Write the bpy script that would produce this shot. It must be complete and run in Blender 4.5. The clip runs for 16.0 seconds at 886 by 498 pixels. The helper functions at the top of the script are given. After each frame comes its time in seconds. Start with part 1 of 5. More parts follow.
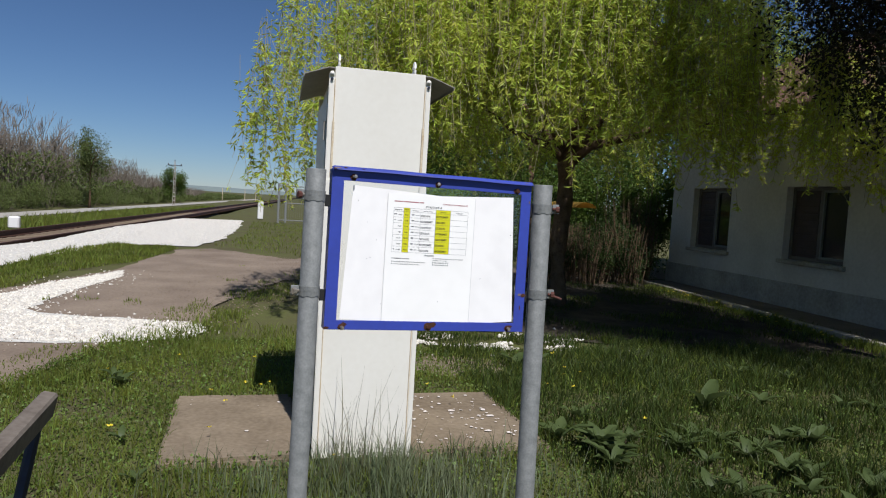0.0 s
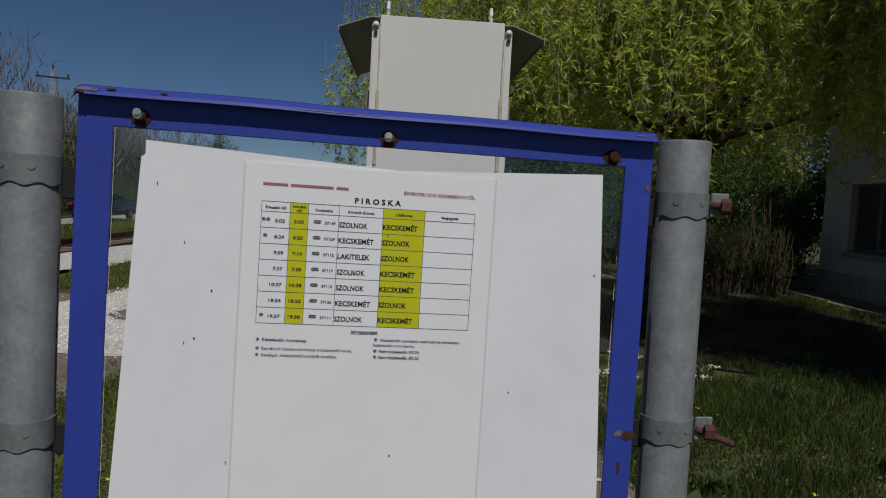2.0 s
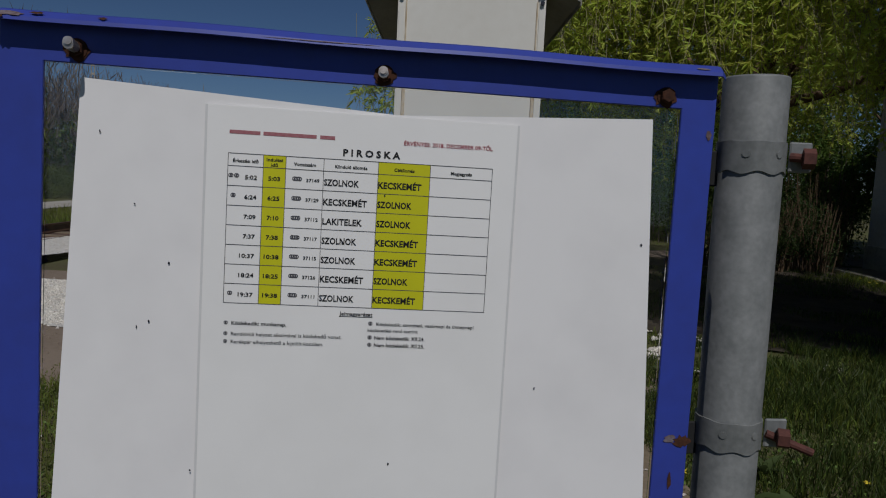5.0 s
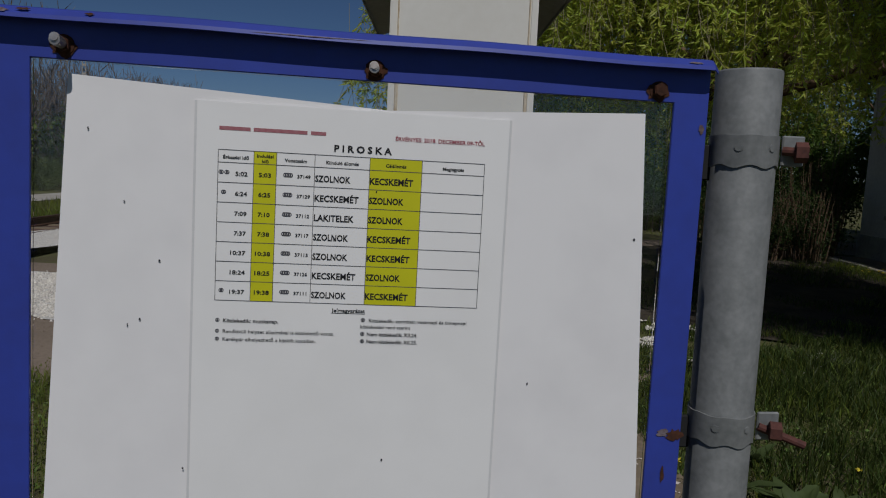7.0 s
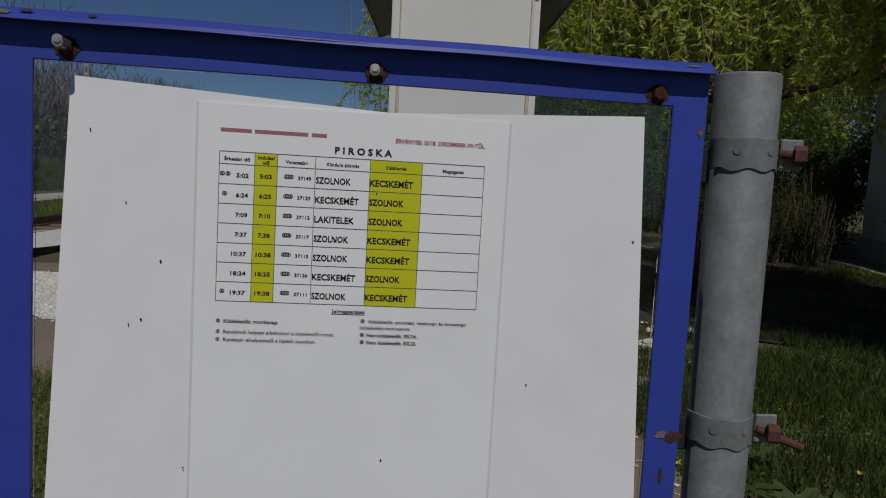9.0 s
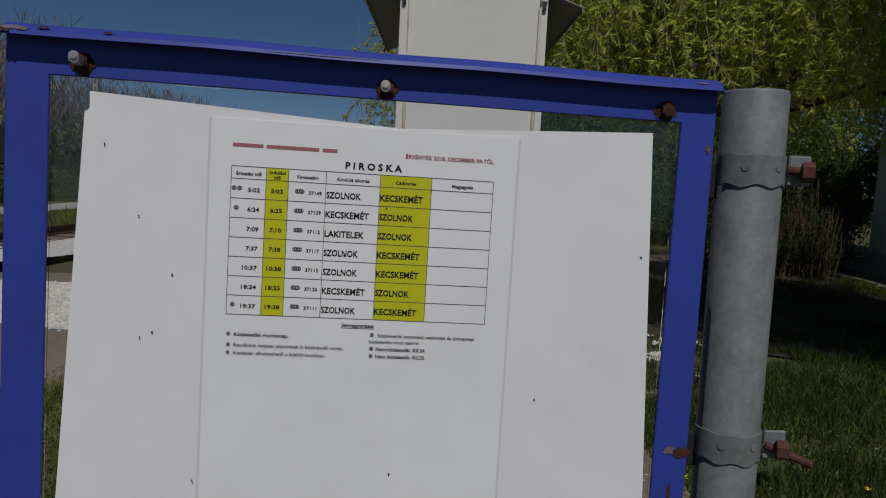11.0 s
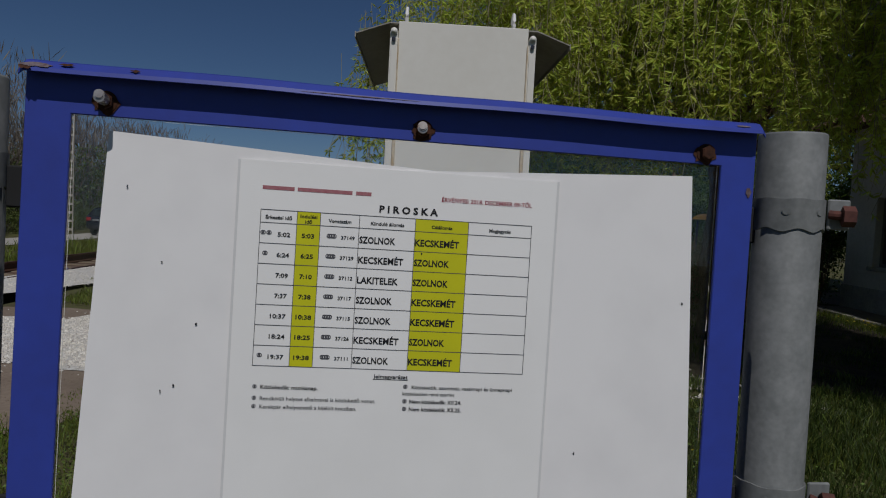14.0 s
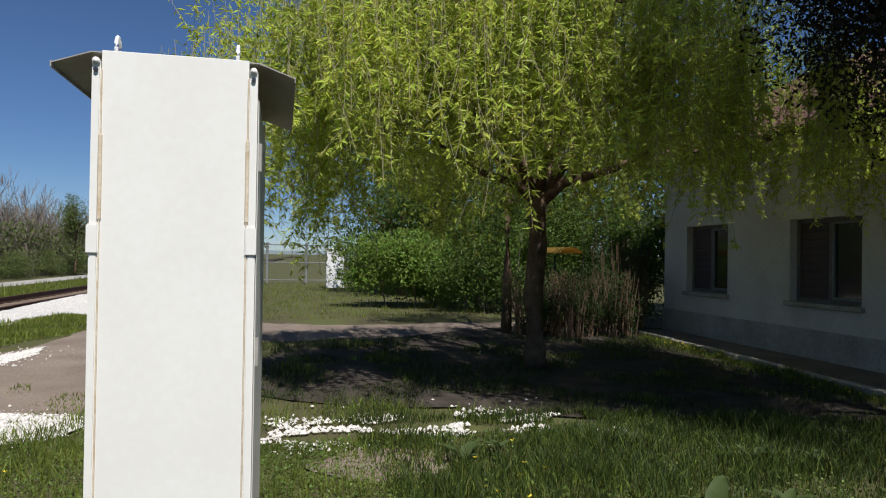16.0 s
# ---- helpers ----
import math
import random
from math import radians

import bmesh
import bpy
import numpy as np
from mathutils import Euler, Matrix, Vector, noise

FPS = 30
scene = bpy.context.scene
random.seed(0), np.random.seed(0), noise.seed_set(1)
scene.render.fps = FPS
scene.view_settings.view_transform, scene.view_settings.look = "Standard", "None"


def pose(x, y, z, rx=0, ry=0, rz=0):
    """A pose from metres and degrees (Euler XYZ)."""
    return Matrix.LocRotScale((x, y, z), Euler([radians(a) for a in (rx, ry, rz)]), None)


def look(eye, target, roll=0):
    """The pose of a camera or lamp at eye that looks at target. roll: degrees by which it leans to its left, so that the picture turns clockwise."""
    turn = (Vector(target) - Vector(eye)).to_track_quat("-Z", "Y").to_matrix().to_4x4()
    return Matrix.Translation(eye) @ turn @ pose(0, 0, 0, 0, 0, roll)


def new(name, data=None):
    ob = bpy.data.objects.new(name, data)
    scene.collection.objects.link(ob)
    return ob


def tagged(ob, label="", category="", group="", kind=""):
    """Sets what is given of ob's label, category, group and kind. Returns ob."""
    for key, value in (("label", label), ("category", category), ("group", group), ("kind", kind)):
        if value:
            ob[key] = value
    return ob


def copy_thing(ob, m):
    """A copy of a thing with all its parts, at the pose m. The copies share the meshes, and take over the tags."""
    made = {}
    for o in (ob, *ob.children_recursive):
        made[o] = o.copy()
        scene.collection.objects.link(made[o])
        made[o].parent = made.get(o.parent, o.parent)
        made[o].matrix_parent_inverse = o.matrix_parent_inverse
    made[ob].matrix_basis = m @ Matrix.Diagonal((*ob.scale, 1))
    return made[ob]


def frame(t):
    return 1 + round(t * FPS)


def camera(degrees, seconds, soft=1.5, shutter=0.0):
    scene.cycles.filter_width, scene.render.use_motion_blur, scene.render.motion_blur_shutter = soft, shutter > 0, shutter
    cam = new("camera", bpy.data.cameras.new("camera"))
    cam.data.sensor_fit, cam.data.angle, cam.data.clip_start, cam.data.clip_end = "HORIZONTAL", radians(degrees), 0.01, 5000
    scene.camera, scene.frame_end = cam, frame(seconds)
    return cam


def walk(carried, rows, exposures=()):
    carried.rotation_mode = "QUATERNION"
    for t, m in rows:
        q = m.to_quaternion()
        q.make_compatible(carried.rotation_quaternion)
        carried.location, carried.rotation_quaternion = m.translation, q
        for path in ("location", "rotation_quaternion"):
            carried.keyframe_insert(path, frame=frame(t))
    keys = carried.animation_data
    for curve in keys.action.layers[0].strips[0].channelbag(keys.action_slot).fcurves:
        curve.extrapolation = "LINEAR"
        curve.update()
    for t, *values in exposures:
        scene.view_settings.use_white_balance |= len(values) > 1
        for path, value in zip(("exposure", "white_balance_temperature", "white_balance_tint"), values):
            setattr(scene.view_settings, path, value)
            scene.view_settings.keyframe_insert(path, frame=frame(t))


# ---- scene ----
cam = camera(64.2, 16.0, 1.1)
PATH = [
    (0, (0.13, 0.056, 1.421), (0.678, 1.975, 1.294), 3.4),
    (0.5, (0.26, 0.343, 1.415), (0.743, 2.279, 1.284), 3.3),
    (1, (0.366, 0.585, 1.428), (0.873, 2.516, 1.297), 3.2),
    (1.5, (0.505, 0.816, 1.434), (0.826, 2.787, 1.309), 4.8),
    (2, (0.541, 1.024, 1.418), (0.761, 3.006, 1.273), 3.1),
    (2.5, (0.553, 1.108, 1.407), (0.76, 3.09, 1.241), 2.8),
    (3, (0.563, 1.124, 1.401), (0.72, 3.109, 1.217), 2.7),
    (3.5, (0.568, 1.135, 1.4), (0.705, 3.12, 1.204), 2.8),
    (4, (0.571, 1.136, 1.4), (0.692, 3.122, 1.196), 2.8),
    (6.5, (0.572, 1.133, 1.403), (0.707, 3.116, 1.174), 2.5),
    (7, (0.573, 1.137, 1.404), (0.713, 3.118, 1.166), 2.5),
    (7.5, (0.573, 1.137, 1.402), (0.714, 3.118, 1.163), 2.7),
    (8, (0.574, 1.137, 1.403), (0.715, 3.117, 1.164), 2.7),
    (10.5, (0.572, 1.13, 1.406), (0.696, 3.115, 1.193), 2.8),
    (11, (0.571, 1.132, 1.407), (0.691, 3.118, 1.204), 2.9),
    (11.5, (0.571, 1.132, 1.408), (0.685, 3.12, 1.213), 3.1),
    (12, (0.569, 1.13, 1.408), (0.683, 3.118, 1.221), 3.2),
    (12.5, (0.561, 1.13, 1.412), (0.667, 3.119, 1.231), 3.3),
    (13, (0.551, 1.134, 1.41), (0.654, 3.125, 1.251), 3.4),
    (13.5, (0.54, 1.143, 1.412), (0.673, 3.134, 1.279), 3.3),
    (14, (0.533, 1.155, 1.412), (0.709, 3.145, 1.306), 3.0),
    (14.5, (0.572, 1.17, 1.404), (0.968, 3.13, 1.352), 2.5),
    (15, (0.69, 1.154, 1.412), (1.137, 3.103, 1.411), 0.6),
    (15.4, (0.837, 1.105, 1.418), (1.236, 3.064, 1.467), 0.8),
    (15.5, (0.879, 1.114, 1.421), (1.278, 3.073, 1.481), 0.1),
    (15.7, (0.939, 1.09, 1.415), (1.393, 3.037, 1.473), 0.3),
    (16, (1.028, 1.198, 1.425), (1.573, 3.122, 1.445), 0.9),
]
EXPOSURES = [(t, stops, 6250, 12) for t, stops in ((0, 0.05), (0.5, -0.05), (1, -0.35), (1.5, -0.6), (2, -1.0), (2.5, -1.2), (14, -1.2), (14.5, -1.05), (15, -0.7), (15.3, -0.35), (15.6, 0.0), (16, 0.2))]
walk(cam, [(t, look(eye, target, roll)) for t, eye, target, roll in PATH], EXPOSURES)

# ---- world, sun ----
SUN_TO = Vector((0.16, -1.5, 2.05)).normalized()
world = bpy.data.worlds.new("sky")
scene.world = world
world.use_nodes = True
wn = world.node_tree
sky = wn.nodes.new("ShaderNodeTexSky")
sky.sky_type, sky.sun_disc = "NISHITA", False
sky.sun_elevation = math.asin(SUN_TO.z)
sky.sun_rotation = math.atan2(SUN_TO.x, SUN_TO.y)
sky.air_density, sky.dust_density, sky.ozone_density = 0.8, 0.0, 9.0
wn.nodes["Background"].inputs[1].default_value = 0.06
wn.links.new(sky.outputs[0], wn.nodes["Background"].inputs[0])
sun = new("sun", bpy.data.lights.new("sun", "SUN"))
sun.data.energy, sun.data.angle, sun.data.color = 4.9, radians(0.5), (1.0, 0.975, 0.94)
sun.matrix_world = look(SUN_TO * 50, (0, 0, 0))

# ---- materials ----


def mat(name, col, rough=0.6, metal=0.0, col2=None, scale=8.0, fine=60.0, bump=0.15, dist=0.004, spec=0.4, rand=0.0, coords="Object", detail=6.0, sharp=(0.35, 0.65)):
    """A procedural surface: two colours mixed by noise at two scales, with relief."""
    m = bpy.data.materials.new(name)
    m.use_nodes = True
    nt = m.node_tree
    b = nt.nodes["Principled BSDF"]
    b.inputs["Roughness"].default_value, b.inputs["Metallic"].default_value = rough, metal
    b.inputs["Specular IOR Level"].default_value = spec
    tc = nt.nodes.new("ShaderNodeTexCoord")
    n1, n2 = nt.nodes.new("ShaderNodeTexNoise"), nt.nodes.new("ShaderNodeTexNoise")
    for n, s in ((n1, scale), (n2, fine)):
        n.inputs["Scale"].default_value, n.inputs["Detail"].default_value = s, detail
        nt.links.new(tc.outputs[coords], n.inputs["Vector"])
    ramp = nt.nodes.new("ShaderNodeMapRange")
    ramp.inputs[1].default_value, ramp.inputs[2].default_value = sharp
    add = nt.nodes.new("ShaderNodeMath")
    add.operation = "MULTIPLY_ADD"
    add.inputs[1].default_value = 0.4
    nt.links.new(n2.outputs[0], add.inputs[0])
    half = nt.nodes.new("ShaderNodeMath")
    half.operation = "MULTIPLY"
    half.inputs[1].default_value = 0.6
    nt.links.new(n1.outputs[0], half.inputs[0])
    nt.links.new(half.outputs[0], add.inputs[2])
    nt.links.new(add.outputs[0], ramp.inputs[0])
    mix = nt.nodes.new("ShaderNodeMix")
    mix.data_type = "RGBA"
    c2 = col2 or tuple(c * 0.72 for c in col)
    mix.inputs[6].default_value, mix.inputs[7].default_value = (*c2, 1), (*col, 1)
    nt.links.new(ramp.outputs[0], mix.inputs[0])
    out = mix.outputs[2]
    if rand:
        oi = nt.nodes.new("ShaderNodeNewGeometry")
        hsv = nt.nodes.new("ShaderNodeHueSaturation")
        mr = nt.nodes.new("ShaderNodeMapRange")
        mr.inputs[3].default_value, mr.inputs[4].default_value = 1 - rand, 1 + rand
        nt.links.new(oi.outputs["Random Per Island"], mr.inputs[0])
        nt.links.new(mr.outputs[0], hsv.inputs["Value"])
        hr = nt.nodes.new("ShaderNodeMapRange")
        hr.inputs[3].default_value, hr.inputs[4].default_value = 0.5 - rand * 0.06, 0.5 + rand * 0.06
        nt.links.new(oi.outputs["Random Per Island"], hr.inputs[0])
        nt.links.new(hr.outputs[0], hsv.inputs["Hue"])
        nt.links.new(out, hsv.inputs["Color"])
        out = hsv.outputs[0]
    nt.links.new(out, b.inputs["Base Color"])
    if bump:
        bp = nt.nodes.new("ShaderNodeBump")
        bp.inputs["Strength"].default_value, bp.inputs["Distance"].default_value = bump, dist
        nt.links.new(add.outputs[0], bp.inputs["Height"])
        nt.links.new(bp.outputs[0], b.inputs["Normal"])
    return m


def leaf_mat(name, col, col2, trans=0.45, rough=0.5, rand=0.35):
    m = mat(name, col, rough, 0, col2, 1.2, 9.0, 0.0, rand=rand, spec=0.25)
    nt = m.node_tree
    b, o = nt.nodes["Principled BSDF"], nt.nodes["Material Output"]
    tr = nt.nodes.new("ShaderNodeBsdfTranslucent")
    ms = nt.nodes.new("ShaderNodeMixShader")
    ms.inputs[0].default_value = trans
    src = b.inputs["Base Color"].links[0].from_socket
    nt.links.new(src, tr.inputs[0])
    nt.links.new(b.outputs[0], ms.inputs[1])
    nt.links.new(tr.outputs[0], ms.inputs[2])
    nt.links.new(ms.outputs[0], o.inputs[0])
    return m


def glass_mat(name, tint=(1, 1, 1), rough=0.0):
    m = bpy.data.materials.new(name)
    m.use_nodes = True
    b = m.node_tree.nodes["Principled BSDF"]
    b.inputs["Base Color"].default_value = (*tint, 1)
    b.inputs["Roughness"].default_value = rough
    b.inputs["Transmission Weight"].default_value, b.inputs["IOR"].default_value = 1.0, 1.45
    return m


M_GROUND = mat("soil_and_turf", (0.10, 0.112, 0.034), 0.95, 0, (0.085, 0.07, 0.043), 0.9, 30, 0.6, 0.03, 0.1)
M_DIRT = mat("packed_dirt", (0.27, 0.215, 0.165), 0.95, 0, (0.17, 0.13, 0.1), 1.1, 28, 0.5, 0.015, 0.1)
M_GRAVEL = mat("white_crushed_stone", (0.70, 0.68, 0.63), 0.9, 0, (0.46, 0.43, 0.38), 14, 70, 0.9, 0.02, 0.2)
M_STONE = mat("white_stone_chip", (0.70, 0.67, 0.61), 0.85, 0, (0.52, 0.47, 0.4), 20, 90, 0.4, 0.004, 0.2, rand=0.2)
M_BALLAST = mat("rusty_ballast", (0.17, 0.11, 0.08), 0.95, 0, (0.08, 0.055, 0.045), 6, 40, 0.9, 0.03, 0.1)
M_RAIL = mat("rusted_rail_steel", (0.13, 0.065, 0.04), 0.6, 0.5, (0.07, 0.035, 0.025), 5, 60, 0.3)
M_ROAD = mat("pale_asphalt", (0.40, 0.375, 0.33), 0.9, 0, (0.32, 0.3, 0.27), 1.0, 40, 0.2, 0.01, 0.2)
M_CAB = mat("cabinet_cream_paint", (0.76, 0.735, 0.66), 0.45, 0, (0.71, 0.68, 0.6), 2.2, 30, 0.03, 0.002, 0.4)
M_CABDK = mat("cabinet_hood_paint", (0.36, 0.34, 0.30), 0.5, 0, (0.26, 0.24, 0.2), 5, 40, 0.05, 0.002)
M_RUSTY = mat("rust_stained_paint", (0.68, 0.6, 0.46), 0.7, 0, (0.46, 0.34, 0.2), 18, 80, 0.2)
M_BLUE = mat("blue_gloss_paint", (0.036, 0.062, 0.37), 0.42, 0, (0.034, 0.052, 0.29), 10, 90, 0.06, 0.001, 0.5)
M_RUST = mat("rust", (0.105, 0.042, 0.022), 0.9, 0.1, (0.04, 0.02, 0.014), 120, 500, 0.5, 0.001, 0.2)
M_RUSTCHIP = mat("pale_chipped_rust", (0.21, 0.18, 0.2), 0.9, 0.0, (0.11, 0.07, 0.07), 150, 500, 0.4, 0.001, 0.2)
M_GALV = mat("galvanised_steel", (0.25, 0.255, 0.245), 0.6, 0.12, (0.155, 0.162, 0.155), 45, 220, 0.1, 0.001, 0.4)
M_BOLT = mat("zinc_bolt", (0.6, 0.56, 0.5), 0.35, 0.8, (0.4, 0.33, 0.27), 150, 400, 0.1, 0.0005)
M_CAP = mat("red_rust_cap", (0.12, 0.042, 0.03), 0.8, 0, (0.06, 0.022, 0.017), 130, 400, 0.3, 0.0008)
M_PAPER = mat("white_paper", (0.87, 0.85, 0.825), 0.75, 0, (0.80, 0.78, 0.76), 7, 26, 0.05, 0.003, 0.2, sharp=(0.3, 0.55))
M_SHEET = mat("printed_sheet_paper", (0.89, 0.875, 0.84), 0.6, 0, (0.84, 0.825, 0.79), 8, 24, 0.04, 0.003, 0.3, sharp=(0.3, 0.55))
M_INK = mat("black_ink", (0.012, 0.012, 0.014), 0.7, bump=0)
M_GREYINK = mat("grey_ink", (0.09, 0.09, 0.10), 0.7, bump=0)
M_REDINK = mat("red_ink", (0.36, 0.035, 0.06), 0.7, bump=0)
M_REDBAR = mat("pale_red_print", (0.34, 0.09, 0.11), 0.7, 0, (0.42, 0.2, 0.21), 300, 900, 0)
M_POCKET = mat("clear_pocket_fold", (0.72, 0.71, 0.69), 0.85, 0, (0.66, 0.65, 0.635), 40, 200, 0.05, 0.0004)
M_YELLOW = mat("yellow_highlight", (0.63, 0.61, 0.004), 0.7, 0, (0.58, 0.565, 0.004), 20, 90, 0)
M_GLASS = glass_mat("clear_pane")
M_DARKGLASS = mat("window_glass_dark", (0.018, 0.022, 0.018), 0.08, 0, (0.014, 0.016, 0.014), 2, 9, 0.0, spec=0.5)
M_BARK = mat("willow_bark", (0.20, 0.135, 0.085), 0.95, 0, (0.085, 0.055, 0.035), 9, 60, 0.9, 0.02, 0.1)
M_TWIG = mat("grey_twig", (0.22, 0.185, 0.15), 0.9, 0, (0.13, 0.105, 0.085), 3, 30, 0.2, 0.01, 0.1)
M_WILLOW = leaf_mat("willow_leaf", (0.62, 0.65, 0.115), (0.38, 0.46, 0.065), 0.5, 0.42)
M_BUSH = leaf_mat("shrub_leaf", (0.21, 0.30, 0.05), (0.12, 0.19, 0.03), 0.42)
M_FARBUSH = leaf_mat("thicket_leaf", (0.15, 0.19, 0.05), (0.09, 0.105, 0.035), 0.35)
M_PLUM = leaf_mat("purple_plum_leaf", (0.035, 0.02, 0.02), (0.03, 0.042, 0.012), 0.3)
M_DOCK = leaf_mat("broad_weed_leaf", (0.12, 0.165, 0.06), (0.065, 0.10, 0.03), 0.35)
M_GRASS = leaf_mat("grass_blade", (0.215, 0.25, 0.042), (0.115, 0.15, 0.028), 0.45)
M_CLOVER = leaf_mat("ground_cover_leaf", (0.17, 0.23, 0.05), (0.10, 0.15, 0.03), 0.35)
# grass colour taken down to stand in for tree shade
M_SHADEGRASS = leaf_mat("shade_toned_grass_blade", (0.075, 0.105, 0.022), (0.04, 0.06, 0.014), 0.4)
M_WITHY = mat("willow_withy", (0.34, 0.30, 0.17), 0.8, 0, (0.25, 0.22, 0.14), 3, 30, 0.1, 0.004, 0.15)
M_GREYGRASS = leaf_mat("grey_seeding_grass", (0.19, 0.21, 0.12), (0.10, 0.13, 0.06), 0.3)
M_DRY = leaf_mat("dry_stem", (0.16, 0.15, 0.08), (0.1, 0.09, 0.05), 0.2)
M_PETAL = mat("yellow_petal", (0.75, 0.6, 0.04), 0.6, bump=0)
M_WALL = mat("whitewashed_render", (0.62, 0.585, 0.53), 0.9, 0, (0.48, 0.445, 0.4), 1.4, 18, 0.25, 0.006, 0.15)
M_PLINTH = mat("stained_cement_plinth", (0.46, 0.43, 0.385), 0.95, 0, (0.27, 0.245, 0.215), 2, 22, 0.4, 0.008, 0.1)
M_CONC = mat("weathered_concrete", (0.27, 0.215, 0.15), 0.95, 0, (0.15, 0.115, 0.078), 2.5, 34, 0.5, 0.006, 0.15)
M_LICHEN = mat("pale_lichen", (0.75, 0.71, 0.66), 0.95, 0, (0.6, 0.5, 0.44), 40, 200, 0.3, 0.002, 0.1)
M_KERB = mat("kerb_concrete", (0.45, 0.42, 0.36), 0.95, 0, (0.25, 0.22, 0.18), 3, 30, 0.4, 0.006, 0.1)
M_WOODDK = mat("weathered_grey_wood", (0.2, 0.17, 0.14), 0.85, 0, (0.1, 0.08, 0.065), 4, 60, 0.5, 0.004, 0.2)
M_BROWN = mat("brown_shutter_paint", (0.075, 0.05, 0.045), 0.6, 0, (0.045, 0.03, 0.028), 6, 40, 0.15, 0.003)
M_STEELDK = mat("dark_metal", (0.05, 0.055, 0.07), 0.5, 0.6, (0.03, 0.03, 0.04), 9, 50, 0.1)
M_WHITE = mat("white_paint", (0.78, 0.77, 0.75), 0.6, 0, (0.66, 0.65, 0.62), 2, 20, 0.1, 0.004)
M_FRAME = mat("grey_window_frame", (0.16, 0.14, 0.13), 0.6, 0, (0.1, 0.085, 0.08), 5, 40, 0.1)
M_TILE = mat("red_roof_tile", (0.15, 0.07, 0.05), 0.9, 0, (0.09, 0.045, 0.032), 3, 25, 0.5, 0.02)
M_CANOPY = mat("yellow_plastic", (0.42, 0.27, 0.05), 0.6, 0, (0.3, 0.18, 0.03), 3, 20, 0.1)
M_CAR = mat("dark_blue_car_paint", (0.018, 0.02, 0.035), 0.25, 0.3, (0.014, 0.016, 0.028), 2, 12, 0, spec=0.6)
M_TYRE = mat("tyre_rubber", (0.02, 0.02, 0.02), 0.9, bump=0)
M_REDLAMP = mat("red_tail_lamp", (0.35, 0.02, 0.02), 0.3, bump=0)

M_BROWNTWIG = leaf_mat("brown_twig_haze", (0.235, 0.20, 0.155), (0.15, 0.125, 0.095), 0.2)
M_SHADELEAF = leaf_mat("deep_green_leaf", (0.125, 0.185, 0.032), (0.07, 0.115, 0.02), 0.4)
M_HEDGE = leaf_mat("dull_hedge_leaf", (0.055, 0.085, 0.02), (0.035, 0.055, 0.014), 0.35)
# soil and litter, with part of the trees' shade painted into the colour
M_SHADESOIL = mat("shade_darkened_litter", (0.085, 0.07, 0.055), 0.95, 0, (0.035, 0.028, 0.021), 3.5, 45, 0.8, 0.02, 0.1)
# field green paled with grey, so the colour itself carries the distance haze
M_HILL = mat("haze_tinted_field", (0.20, 0.24, 0.22), 0.95, 0, (0.16, 0.2, 0.2), 0.01, 0.1, 0)

# ---- builders ----


def thing(name, x=0, y=0, z=0, rz=0, label="", category="", group="", kind=""):
    ob = new(name)
    ob.matrix_basis = pose(x, y, z, 0, 0, rz)
    ob.empty_display_size = 0.1
    return tagged(ob, label, category, group, kind)


def part(name, bm, material, parent=None, label="", smooth=False):
    """Link a bmesh as one mesh object, under a parent if one is given."""
    me = bpy.data.meshes.new(name)
    if smooth:
        for f in bm.faces:
            f.smooth = True
    bm.to_mesh(me)
    bm.free()
    for m in material if isinstance(material, (list, tuple)) else (material,):
        me.materials.append(m)
    ob = new(name, me)
    if parent:
        ob.parent = parent
    if label:
        ob["label"] = label
    return ob


def bulk(name, verts, faces, material, parent=None, smooth=False):
    me = bpy.data.meshes.new(name)
    me.from_pydata(verts if isinstance(verts, list) else verts.tolist(), [], faces if isinstance(faces, list) else faces.tolist())
    if smooth:
        me.polygons.foreach_set("use_smooth", [True] * len(me.polygons))
    me.materials.append(material)
    ob = new(name, me)
    if parent:
        ob.parent = parent
    return ob


def box(x0, x1, y0, y1, z0, z1, bevel=0.0, bm=None, m=None, seg=1):
    """A box between two corners, its edges bevelled, added to bm."""
    t = bmesh.new()
    bmesh.ops.create_cube(t, size=1, matrix=Matrix.Translation(((x0 + x1) / 2, (y0 + y1) / 2, (z0 + z1) / 2)) @ Matrix.Diagonal((x1 - x0, y1 - y0, z1 - z0, 1)))
    if bevel:
        bmesh.ops.bevel(t, geom=t.edges[:], offset=bevel, segments=seg, affect="EDGES", clamp_overlap=True)
    return join(t, bm, m)


def join(t, bm=None, m=None):
    if m is not None:
        t.transform(m)
    if bm is None:
        return t
    me = bpy.data.meshes.new("tmp")
    t.to_mesh(me)
    t.free()
    bm.from_mesh(me)
    bpy.data.meshes.remove(me)
    return bm


def tube(p0, p1, r0, r1=None, n=12, bm=None, caps=True, bevel=0.0):
    """A round bar from p0 to p1."""
    p0, p1 = Vector(p0), Vector(p1)
    t = bmesh.new()
    d = p1 - p0
    bmesh.ops.create_cone(t, cap_ends=caps, segments=n, radius1=r0, radius2=r0 if r1 is None else r1, depth=d.length)
    if bevel:
        es = [e for e in t.edges if len(e.link_faces) == 2 and any(len(f.verts) > 4 for f in e.link_faces)]
        bmesh.ops.bevel(t, geom=es, offset=bevel, segments=2, affect="EDGES")
    q = d.to_track_quat("Z", "Y").to_matrix().to_4x4()
    return join(t, bm, Matrix.Translation((p0 + p1) / 2) @ q)


